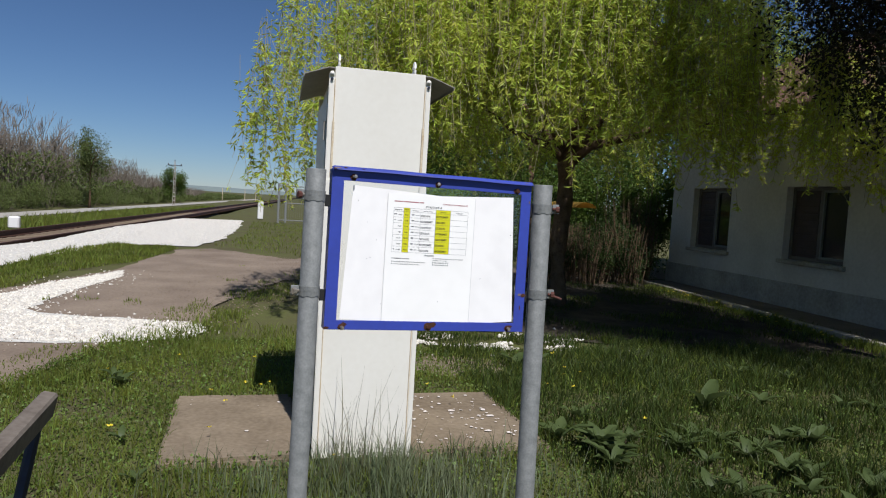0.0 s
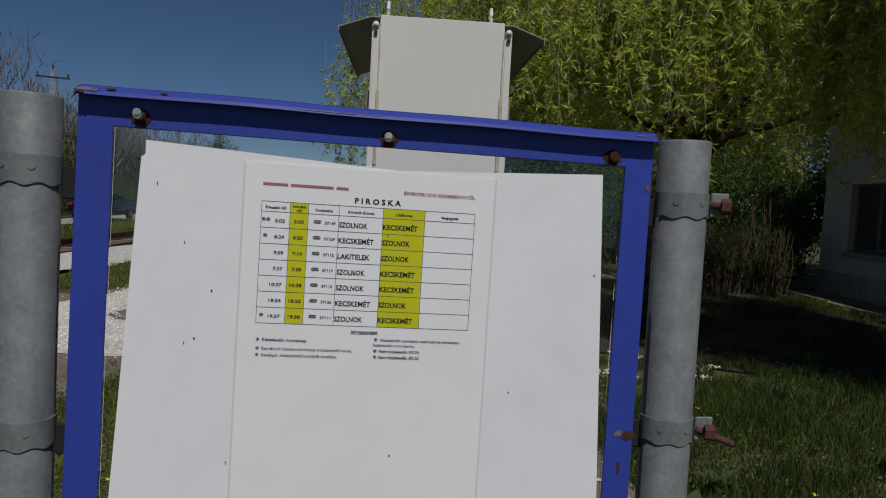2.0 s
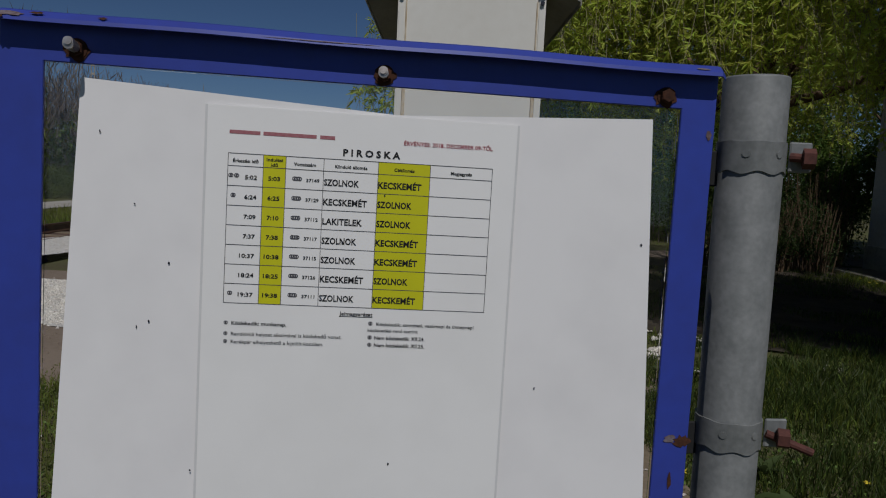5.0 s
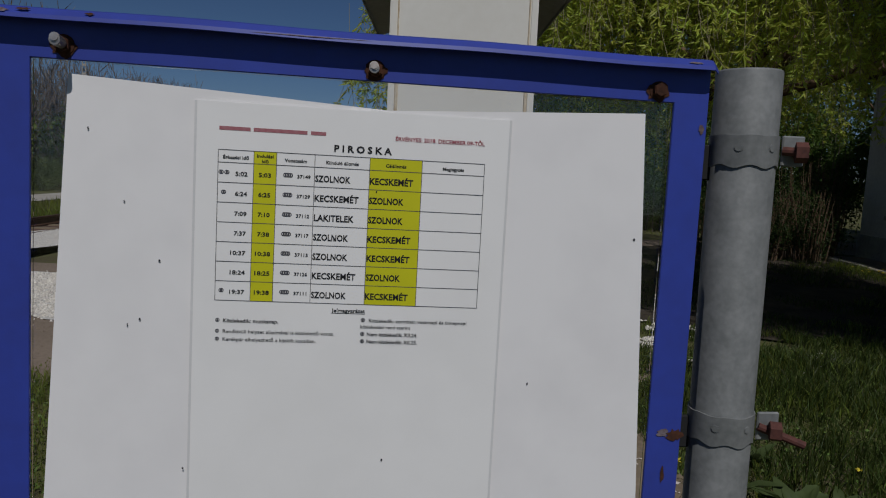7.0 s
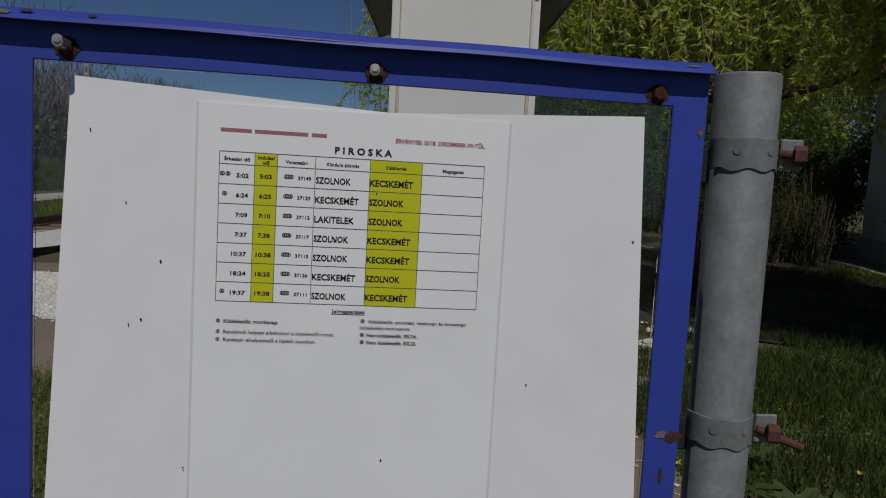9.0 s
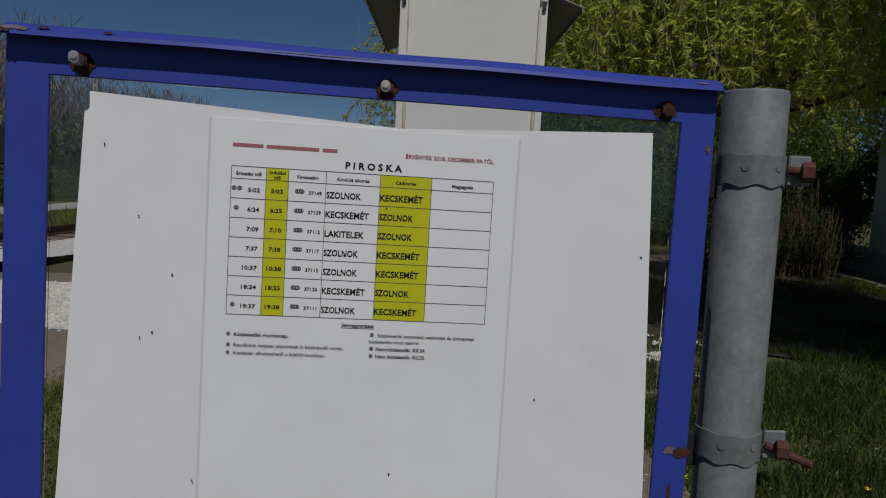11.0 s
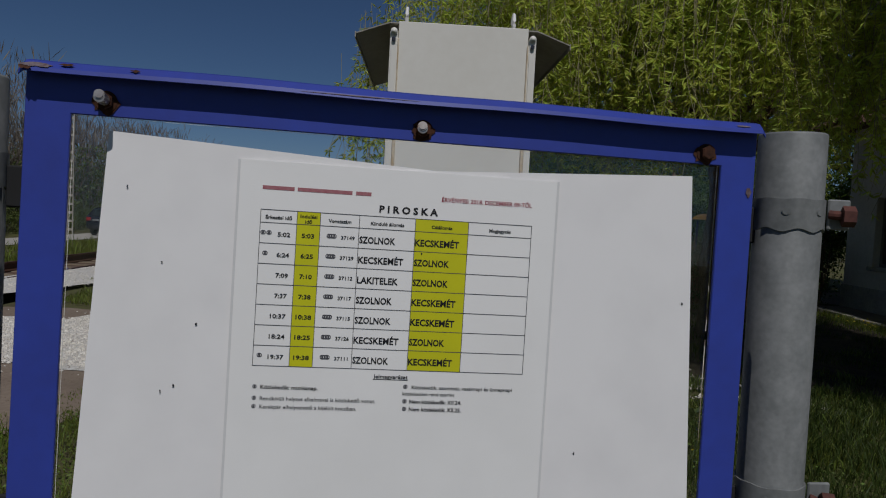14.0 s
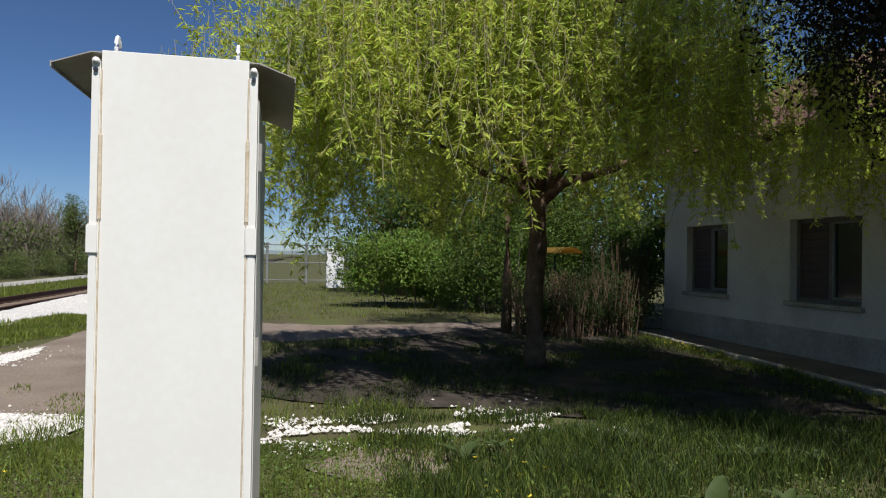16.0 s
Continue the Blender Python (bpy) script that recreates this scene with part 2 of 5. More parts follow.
def limb(points, radii, n=8, bm=None):
    """A tapering bent tube along points."""
    t = bmesh.new() if bm is None else bm
    rings = []
    for i, (p, r) in enumerate(zip(points, radii)):
        a = Vector(points[max(i - 1, 0)])
        b = Vector(points[min(i + 1, len(points) - 1)])
        q = (b - a).to_track_quat("Z", "Y")
        rings.append([t.verts.new(Vector(p) + q @ Vector((r * math.cos(k * math.tau / n), r * math.sin(k * math.tau / n), 0))) for k in range(n)])
    for a, b in zip(rings, rings[1:]):
        for k in range(n):
            t.faces.new((a[k], a[(k + 1) % n], b[(k + 1) % n], b[k]))
    t.faces.new(rings[-1])
    t.faces.new(rings[0][::-1])
    return t


def leaves(name, centers, dirs, lengths, widths, material, parent=None, rng=None, fold=0.25):
    """Many small pointed leaves, one folded four-sided blade each, joined."""
    n = len(centers)
    rng = rng or np.random.default_rng(3)
    d = dirs / np.linalg.norm(dirs, axis=1, keepdims=True)
    r = rng.normal(size=(n, 3))
    s = np.cross(d, r)
    s /= np.linalg.norm(s, axis=1, keepdims=True) + 1e-9
    u = np.cross(s, d)
    L, W = lengths[:, None], widths[:, None]
    v = np.empty((n, 4, 3))
    v[:, 0] = centers
    v[:, 1] = centers + d * L * 0.45 + s * W * 0.5 + u * W * fold
    v[:, 2] = centers + d * L
    v[:, 3] = centers + d * L * 0.45 - s * W * 0.5 + u * W * fold
    i = np.arange(n)[:, None] * 4
    f = np.concatenate([i + np.array([[0, 1, 2]]), i + np.array([[0, 2, 3]])], axis=1).reshape(-1, 3)
    return bulk(name, v.reshape(-1, 3), f, material, parent)


def blob_points(rng, n, cx, cy, cz, rx, ry, rz, lumps=14, shell=0.5):
    """Points in an uneven crown made of overlapping lumps."""
    k = rng.integers(0, lumps, n)
    lc = rng.normal(size=(lumps, 3))
    lc /= np.linalg.norm(lc, axis=1, keepdims=True)
    lc *= rng.uniform(0.35, 0.85, (lumps, 1))
    lr = rng.uniform(0.28, 0.5, lumps)
    p = rng.normal(size=(n, 3))
    p /= np.linalg.norm(p, axis=1, keepdims=True)
    p *= (rng.uniform(shell, 1.0, n) * lr[k])[:, None]
    p += lc[k]
    return p * np.array([rx, ry, rz]) + np.array([cx, cy, cz])


def patch(name, outline, z, material, label, jitter=0.12, step=0.25, seed=1, kind="structure", category="ground"):
    """A thin flat layer on the ground with a ragged outline."""
    bm = bmesh.new()
    vs = []
    n = len(outline)
    for i in range(n):
        a, b = Vector(outline[i]), Vector(outline[(i + 1) % n])
        k = max(1, int((b - a).length / step))
        for j in range(k):
            p = a.lerp(b, j / k)
            w = noise.noise_vector(Vector((p.x * 1.3, p.y * 1.3, seed))) + 0.5 * noise.noise_vector(Vector((p.x * 5, p.y * 5, seed)))
            vs.append(bm.verts.new((p.x + w.x * jitter, p.y + w.y * jitter * 1.6, z)))
    f = bm.faces.new(vs)
    if f.normal.z < 0:
        f.normal_flip()
    bmesh.ops.triangulate(bm, faces=[f])
    return tagged(part(name, bm, material), label, category, kind=kind)

# ---- ground, road, track ----
RS = 0.0887  # the track's slope in plan
bm = bmesh.new()
xs = [-3000, -600, -150, -60] + [-30 + i * 1.0 for i in range(61)] + [60, 150, 600, 3000]
ys = [-600, -100, -30] + [-10 + i * 1.0 for i in range(71)] + [100, 200, 600, 4500]


def rx(y, off=0.0):
    """x of the near rail at y, shifted off metres across."""
    return -4.85 + (y - 18.26) * RS + off


def lie(x, y):
    """Height of the ground: small bumps near by, and a gentle fall beyond the track."""
    d = rx(y) - x
    dip = 0.26 * min(max(d + 1.5, 0.0), 1.0)
    fall = min(max((d - 2.3) / 5.0, 0.0), 1.0)
    bumps = 0.012 * noise.noise(Vector((x * 0.4, y * 0.4, 0))) if abs(x) < 25 and 2 < y < 14 else 0.0
    return bumps - 0.02 - dip - 0.54 * fall * fall * (3 - 2 * fall)


grid = [[bm.verts.new((x, y, lie(x, y))) for x in xs] for y in ys]
for r0, r1 in zip(grid, grid[1:]):
    for i in range(len(xs) - 1):
        bm.faces.new((r0[i], r0[i + 1], r1[i + 1], r1[i]))
tagged(part("ground", bm, M_GROUND), "rough grassy ground with weeds and bare soil", "ground", kind="structure")

STRIP = [(-9, 7.6), (-1.9, 7.05), (-1.44, 6.95), (-0.96, 6.91), (-0.44, 7.17), (-0.2, 7.6), (-0.27, 7.9), (-0.82, 8.08), (-1.43, 8.18), (-1.95, 8.35), (-2.12, 8.6), (-2.12, 9.05), (-1.91, 10.57), (-1.63, 11.9), (-1.75, 12.8), (-2.13, 11.7), (-2.43, 11.0), (-2.62, 9.9), (-2.9, 9.2), (-9, 9.5)]
PLATFORM = [(-6.2, 9), (-4.6, 10.8), (-3.63, 13), (-3.2, 16.5), (-2.85, 18.6), (-1.05, 18.6), (-0.4, 22), (0.0, 28.5), (0.1, 37), (-2.6, 36), (-4.0, 26), (-4.3, 19), (-5.2, 14)]
patch("dirt_path", [(-9, 4.6), (-1.5, 5.4), (-1.25, 6.1), (-1.0, 6.8), (-0.3, 7.5), (-0.2, 8.1), (-0.1, 9.4), (0.5, 10.7), (0.9, 12), (1.4, 12.9), (5.6, 13.8), (12, 14.6), (12, 17), (6.3, 15.9), (2.9, 15.5), (1.0, 16.2), (-0.6, 18.2), (-1.3, 17.6), (-1.7, 14.5), (-2.0, 12.5), (-3, 10), (-9, 9)], -0.003, M_DIRT, "bare trodden brown dirt path", 0.2)
patch("gravel_platform", PLATFORM, 0.004, M_GRAVEL, "low platform of white crushed stone beside the track", 0.15, seed=2)
patch("gravel_strip", STRIP, 0.003, M_GRAVEL, "spilled strip of white crushed stone on dirt", 0.14, seed=3)
patch("bare_soil", [(1.5, 5.9), (1.85, 6.35), (2.5, 6.3), (2.45, 5.75), (2.0, 5.55)], -0.002, M_DIRT, "small bare patch of earth in the lawn", 0.15, seed=8)

bm = bmesh.new()
prof = [(-2.4, -0.30), (-1.95, -0.19), (0.35, -0.18), (0.6, -0.02)]
rows = []
for y in (-40, 5, 20, 40, 80, 160, 400):
    rows.append([bm.verts.new((rx(y, o), y, h)) for o, h in prof])
for a, b in zip(rows, rows[1:]):
    for i in range(len(prof) - 1):
        bm.faces.new((a[i], a[i + 1], b[i + 1], b[i]))
tagged(part("track_bed", bm, M_BALLAST), "brown weathered ballast bed under the railway track", "ballast", kind="structure")
for off in (0.0, -1.5):
    bm = bmesh.new()
    RAISE = -0.27
    sec = [(-0.07, 0.10), (0.07, 0.10), (0.07, 0.115), (0.012, 0.135), (0.012, 0.235), (0.036, 0.245), (0.036, 0.275), (-0.036, 0.275), (-0.036, 0.245), (-0.012, 0.235), (-0.012, 0.135), (-0.07, 0.115)]
    rows = [[bm.verts.new((rx(y, off) + a, y, h + RAISE)) for a, h in sec] for y in (-40, 0, 40, 120, 400)]
    for a, b in zip(rows, rows[1:]):
        for i in range(len(sec)):
            j = (i + 1) % len(sec)
            bm.faces.new((a[i], a[j], b[j], b[i]))
    tagged(part("rail", bm, M_RAIL), "rusty brown steel running rail on the ballast", "rail", "rails of the track")
sleeper = tagged(part("sleeper", box(-1.25, 1.25, -0.12, 0.12, 0.0, 0.11, 0.012), M_CONC), "dusty concrete sleeper half buried in ballast", "sleeper", "sleepers of the track")
turn = -math.degrees(math.atan(RS))
sleeper.matrix_basis = pose(rx(8, -0.75), 8, -0.282, 0, 0, turn)
for i in range(1, 70):
    y = 8 + i * 0.62
    copy_thing(sleeper, pose(rx(y, -0.75), y, -0.282, 0, 0, turn))

bm = bmesh.new()
rows = [[bm.verts.new((rx(y, o) - 0.0, y, -0.785)) for o in (-12.6, -11.3, -10.2)] for y in range(-60, 420, 20)]
for a, b in zip(rows, rows[1:]):
    for i in range(2):
        bm.faces.new((a[i], a[i + 1], b[i + 1], b[i]))
tagged(part("road", bm, M_ROAD), "narrow pale asphalt country road beyond the track", "road", kind="structure")

# bare soil laid out along the shade's edge, coloured darker than sunlit soil
patch("shade_soil", [(1.3, 8.3), (3.2, 7.5), (4.5, 6.9), (6, 6.2), (8.0, 5.2), (8.2, 9), (8.4, 12.6), (9.0, 13.2), (7.5, 15.4), (5.5, 14.4), (3, 12.8), (1.6, 12.2), (1.2, 10)], -0.001, M_SHADESOIL, "bare soil and leaf litter under the trees, darkened in colour for shade", 0.2, seed=6)
# far ridge; its haze is only in the material's colour
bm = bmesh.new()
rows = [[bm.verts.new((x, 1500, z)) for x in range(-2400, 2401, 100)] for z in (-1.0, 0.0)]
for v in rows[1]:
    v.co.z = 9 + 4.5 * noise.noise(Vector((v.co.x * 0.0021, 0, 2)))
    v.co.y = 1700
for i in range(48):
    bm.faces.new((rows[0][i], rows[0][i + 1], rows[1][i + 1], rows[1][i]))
tagged(part("backdrop_ridge", bm, M_HILL), "low horizon ridge with distance haze mixed into its colour", "ridge", kind="structure")

# ---- station house ----
HP = pose(9.16, 13.6, 0, 0, 0, -4.29)  # far corner of the front; local -y runs along the wall towards the viewer
house = tagged(new("station_house"), "single-storey whitewashed station house with grey plinth", "house")
house.matrix_basis = HP
WINS = [(-2.12, -0.82), (-5.06, -3.68)]
Z0, Z1, WH = 0.84, 2.05, 3.3
segs = [(-12.0, -5.06), (-3.68, -2.12), (-0.82, 0.0)]
bm = bmesh.new()
for a, b in segs:
    box(0, 0.4, a, b, 0, WH, bm=bm)
for a, b in WINS:
    box(0, 0.4, a, b, 0, Z0, bm=bm)
    box(0, 0.4, a, b, Z1, WH, bm=bm)
box(0.4, 7.0, -0.4, 0.0, 0, WH, bm=bm)
box(0.4, 7.0, -12.0, -11.6, 0, WH, bm=bm)
box(6.6, 7.0, -11.6, -0.4, 0, WH, bm=bm)
bmesh.ops.remove_doubles(bm, verts=bm.verts[:], dist=0.0005)
part("wall", bm, M_WALL, house)
bm = bmesh.new()
box(-0.03, 0.0, -12.03, 0.03, -0.05, 0.46, 0.006, bm)
box(0.0, 7.0, 0.0, 0.03, -0.05, 0.46, 0.006, bm)
part("plinth", bm, M_PLINTH, house, "grey cement plinth")
bm = bmesh.new()
vs = [bm.verts.new(p) for p in ((-0.5, -12.5, WH), (7.5, -12.5, WH), (7.5, 0.5, WH), (-0.5, 0.5, WH), (3.5, -12.5, WH + 2.2), (3.5, 0.5, WH + 2.2))]
for f in ((0, 1, 2, 3), (0, 3, 5, 4), (1, 4, 5, 2), (0, 4, 1), (3, 2, 5)):
    bm.faces.new([vs[i] for i in f])
part("roof", bm, M_TILE, house, "red tiled gable roof")
part("ceiling_slab", box(0.4, 6.6, -11.6, -0.4, WH - 0.2, WH - 0.01), M_WALL, house)
for a, b in WINS:
    bm = bmesh.new()
    w = 0.06
    box(0.12, 0.18, a, a + w, Z0, Z1, 0.006, bm)
    box(0.12, 0.18, b - w, b, Z0, Z1, 0.006, bm)
    box(0.12, 0.18, a + w, b - w, Z0, Z0 + w, 0.006, bm)
    box(0.12, 0.18, a + w, b - w, Z1 - w, Z1, 0.006, bm)
    mid = a + (b - a) * 0.5
    box(0.115, 0.185, mid - 0.04, mid + 0.04, Z0 + w, Z1 - w, 0.006, bm)
    win = part("window", bm, M_FRAME, house, "timber window with one dark shutter leaf")
    part("sill", box(-0.07, 0.12, a - 0.06, b + 0.06, Z0 - 0.07, Z0, 0.01), M_KERB, win)
    part("pane", box(0.145, 0.153, a + w, mid - 0.04, Z0 + w, Z1 - w), M_DARKGLASS, win, "dark glass pane")
    blind = part("blind", box(0.142, 0.156, mid + 0.04, b - w, Z0 + w, Z1 - w), M_BROWN, win, "dark brown slatted shutter leaf")
    slats = bmesh.new()
    for i in range(9):
        z = Z0 + w + 0.05 + i * 0.115
        box(0.125, 0.141, mid + 0.06, b - w - 0.02, z, z + 0.085, 0.006, slats)
    part("louvre", slats, M_BROWN, win)
    bm = bmesh.new()
    for c0, c1, d0, d1 in ((a + w, a + w + 0.03, Z0 + w, Z1 - w), (mid - 0.07, mid - 0.04, Z0 + w, Z1 - w), (a + w + 0.03, mid - 0.07, Z0 + w, Z0 + w + 0.035), (a + w + 0.03, mid - 0.07, Z1 - w - 0.035, Z1 - w)):
        box(0.105, 0.145, c0, c1, d0, d1, 0.004, bm)
    part("sash", bm, M_GALV, win, "pale painted sash")
# kerb along the house's path
bm = bmesh.new()
kerbs = thing("kerb", 8.33, 13.6, 0, -7.0, "weathered concrete kerb edging the path round the house", "kerb", kind="structure")
for i in range(13):
    part("kerb_stone", box(-0.06, 0.06, -0.97, -0.01, -0.1, 0.085 + 0.006 * math.sin(i * 2.3), 0.015), M_KERB, kerbs).matrix_basis = pose(0.01 * math.sin(i * 1.7), -i * 0.98, 0, 0, 0, 0.5 * math.sin(i))
patch("house_path", [(8.39, 13.5), (7.4, 5.5), (6.75, 0.4), (8.15, 0.4), (8.53, 5.5), (9.1, 13.4)], 0.05, M_DIRT, "bare earth path between kerb and house wall", 0.01)

# ---- equipment cabinet on its pad ----
CX, CY, CYAW = 0.531, 3.785, -3.0
cab = thing("equipment_cabinet", CX, CY, 0.02, CYAW, "tall cream-painted steel trackside cabinet with side hoods", "cabinet")
CW, CD, CH = 0.538, 1.12, 2.075
e = 0.03
part("body", box(e, CW - e, 0.004, CD - 0.004, 0.0, CH + 0.004, 0.002), M_CAB, cab)
# folded corner trims, in two lengths joined by a bracket
for x0, x1 in ((0, e - 0.002), (CW - e + 0.002, CW)):
    for y0, y1 in ((0, 0.05), (CD - 0.05, CD)):
        part("corner_post", box(x0, x1, y0, y1, 0.0, CH - 0.03, 0.004, seg=2), M_CAB, cab)
    part("bracket", box(x0 - 0.007, x1 + 0.004, -0.008, 0.06, 1.395, 1.495, 0.004, seg=2), M_CAB, cab)
    xi = x1 + 0.003 if x0 == 0 else x0 - 0.003
    part("edge_seam", box(xi - 0.0025, xi + 0.0025, -0.0015, 0.01, 0.0, CH - 0.06, 0.001), M_RUSTY, cab, "rust-stained edge seam")
    part("edge_strip", box(xi - 0.006, xi + 0.006, -0.0035, 0.006, 1.51, CH - 0.28, 0.002), M_RUSTY, cab, "yellowed sealant strip")
    xc = (x0 + x1) / 2
    part("corner_cap", tube((xc, -0.012, CH - 0.035), (xc, 0.02, CH - 0.035), 0.0125, n=12, bevel=0.004), M_CAB, cab, smooth=True)
    part("cap_bolt", tube((xc, -0.01, CH - 0.064), (xc, 0.02, CH - 0.064), 0.008, n=6), M_STEELDK, cab)
# roof with hanging hoods on both sides
bm = bmesh.new()
ov = 0.128
pts = [(-ov, CH - 0.045), (-0.004, CH), (CW / 2, CH - 0.001), (CW + 0.004, CH), (CW + ov, CH - 0.045)]
top = [[bm.verts.new((x, y, z)) for x, z in pts] for y in (0.008, CD - 0.008)]
bot = [[bm.verts.new((x, y, z - 0.004)) for x, z in pts] for y in (0.008, CD - 0.008)]
for i in range(4):
    bm.faces.new((top[0][i], top[0][i + 1], top[1][i + 1], top[1][i]))
    bm.faces.new((bot[0][i + 1], bot[0][i], bot[1][i], bot[1][i + 1]))
    bm.faces.new((top[0][i + 1], top[0][i], bot[0][i], bot[0][i + 1]))
    bm.faces.new((top[1][i], top[1][i + 1], bot[1][i + 1], bot[1][i]))
for i in (0, 4):
    bm.faces.new((top[0][i], top[1][i], bot[1][i], bot[0][i]))
bmesh.ops.recalc_face_normals(bm, faces=bm.faces[:])
part("hood_roof", bm, M_CABDK, cab, "grey-beige sheet roof with sloping side hoods")
for x0, x1 in ((-ov - 0.002, -ov + 0.002), (CW + ov - 0.002, CW + ov + 0.002)):
    part("hood_lip", box(x0, x1, 0.008, CD - 0.008, CH - 0.062, CH - 0.041), M_CABDK, cab)
for x in (0.055, CW - 0.075):
    bm = bmesh.new()
    pts = [(x + 0.0, 0.12 + 0.03 * math.cos(a), CH + 0.045 + 0.038 * math.sin(a)) for a in np.linspace(-0.9, math.pi + 0.9, 14)]
    limb(pts, [0.0065] * 14, 8, bm)
    tube((x, 0.12, CH), (x, 0.12, CH + 0.02), 0.016, 0.012, 10, bm)
    part("lifting_eye", bm, M_WHITE, cab, smooth=True)
for x, nm in ((0.0, "side_door"), (CW, "side_door")):
    s = -1 if x == 0 else 1
    d = part(nm, box(min(x, x + s * 0.004), max(x, x + s * 0.004), 0.06, CD - 0.06, 0.06, CH - 0.12, 0.005), M_CAB, cab)
    for z in (0.35, 1.05, 1.75):
        part("hinge", tube((x + s * 0.008, 0.075, z - 0.05), (x + s * 0.008, 0.075, z + 0.05), 0.009, n=8), M_CABDK, d)
# concrete slabs on either side
for x0, x1, y0, y1, lab in ((-0.25, 0.5, 3.80, 5.02, "earth-stained concrete slab beside the cabinet"), (1.08, 1.95, 3.80, 5.0, "worn concrete slab with pale lichen spots")):
    bm = box(x0, x1, y0, y1, -0.15, 0.035, 0.02, seg=2)
    bmesh.ops.subdivide_edges(bm, edges=[e2 for e2 in bm.edges if e2.calc_length() > 0.5], cuts=6, use_grid_fill=True)
    for v in bm.verts:
        v.co += noise.noise_vector(v.co * 6) * 0.005
    tagged(part("concrete_slab", bm, M_CONC), lab, "slab", "slabs at the cabinet")
rng = np.random.default_rng(5)
bm = bmesh.new()
for i in range(110):
    x, y = (rng.uniform(1.15, 1.88), rng.uniform(3.9, 4.9)) if i < 104 else (rng.uniform(-0.15, 0.45), rng.uniform(4.0, 4.9))
    r = min(0.026, 0.004 + rng.exponential(0.006))
    n = 8
    vs = [bm.verts.new((x + r * rng.uniform(0.6, 1.3) * math.cos(k * math.tau / n), y + r * rng.uniform(0.6, 1.3) * math.sin(k * math.tau / n), 0.0415)) for k in range(n)]
    bm.faces.new(vs)
ob = tagged(part("lichen_spots", bm, M_LICHEN), "pale lichen and paint spots on the slabs", "lichen", kind="stuff")

# ---- timetable board between two posts ----
BY, BYAW = 1.607, 3.0
post = thing("post", 0.281, BY + 0.014, 0, 0, "weathered galvanised steel tube post set in the grass", "post", "posts of the timetable board")
for px, py in ((0.278, 1.612), (0.829, 1.650)):
    p = thing("post", px, py, 0, 0, "weathered galvanised steel tube post set in the grass", "post", "posts of the timetable board") if px > 0.5 else post
    p.matrix_basis = pose(px, py, 1.4, 0, 0.7 if px < 0.5 else -0.5) @ pose(0, 0, -1.4)
    bm = bmesh.new()
    n, R = 28, 0.0233 if px > 0.5 else 0.0218
    rings = [(R, -0.2), (R, 1.4795), (R - 0.0008, 1.481), (R - 0.003, 1.4805), (R - 0.0036, 1.44), (0.0, 1.43)]
    prev = None
    for r, z in rings:
        cur = [bm.verts.new((max(r, 0.0004) * math.cos(k * math.tau / n), max(r, 0.0004) * math.sin(k * math.tau / n), z)) for k in range(n)]
        if prev:
            for k in range(n):
                bm.faces.new((prev[k], prev[(k + 1) % n], cur[(k + 1) % n], cur[k]))
        prev = cur
    part("tube", bm, M_GALV, p, smooth=True)
    s = 1 if px > 0.5 else -1
    for z in (1.423, 1.215):
        bm = bmesh.new()
        m = 96
        lo, hi = [], []
        for k in range(m):
            a = k * math.tau / m
            wob = 0.0013 * math.cos(a * 7)
            lo.append((R + 0.0012, a, z - 0.011 + wob))
            hi.append((R + 0.0012, a, z + 0.011 + wob * 0.3))
        V = [[bm.verts.new((r * math.cos(a), r * math.sin(a), zz)) for r, a, zz in row] for row in (lo, hi)]
        I = [[bm.verts.new(((r - 0.0016) * math.cos(a), (r - 0.0016) * math.sin(a), zz)) for r, a, zz in row] for row in (lo, hi)]
        for k in range(m):
            j = (k + 1) % m
            bm.faces.new((V[0][k], V[0][j], V[1][j], V[1][k]))
            bm.faces.new((V[1][k], V[1][j], I[1][j], I[1][k]))
            bm.faces.new((I[0][k], I[0][j], V[0][j], V[0][k]))
        # ears of the strap and the tail towards the board
        box(s * 0.0235 if s > 0 else -0.0405, 0.0405 if s > 0 else -0.0235, -0.012, -0.009, z - 0.010, z + 0.012, 0.001, bm)
        strap = part("clamp", bm, M_GALV, p, "perforated galvanised strap clamp")
        for a in (-2.15, -1.15):
            c, sn = math.cos(a), math.sin(a)
            part("embossed_dot", tube(((R + 0.0008) * c, (R + 0.0008) * sn, z + 0.002), ((R + 0.0018) * c, (R + 0.0018) * sn, z + 0.002), 0.0032, n=12, bevel=0.0006), M_GALV, strap)
        low = z < 1.3
        end = (s * (0.036 if not low else 0.056), -0.022, z - (0.0 if not low else 0.010))
        bm = tube((s * 0.024, -0.012, z + 0.001), end if s > 0 else (-0.034, -0.02, z), 0.0032, n=10)
        part("bolt", bm, M_CAP if s > 0 else M_BOLT, strap, "rusted clamp bolt")
        part("nut", tube((s * 0.03, -0.018, z), (s * 0.0375, -0.021, z), 0.0075, n=6), M_CAP if not (s < 0 and low) else M_BOLT, strap, "rust-red nut")
        part("tail", box(-s * 0.035 if s > 0 else 0.0225, -0.0225 if s > 0 else 0.035, 0.002, 0.005, z - 0.022, z + 0.004, 0.001), M_TYRE, strap, "dark rusted bracket tail")

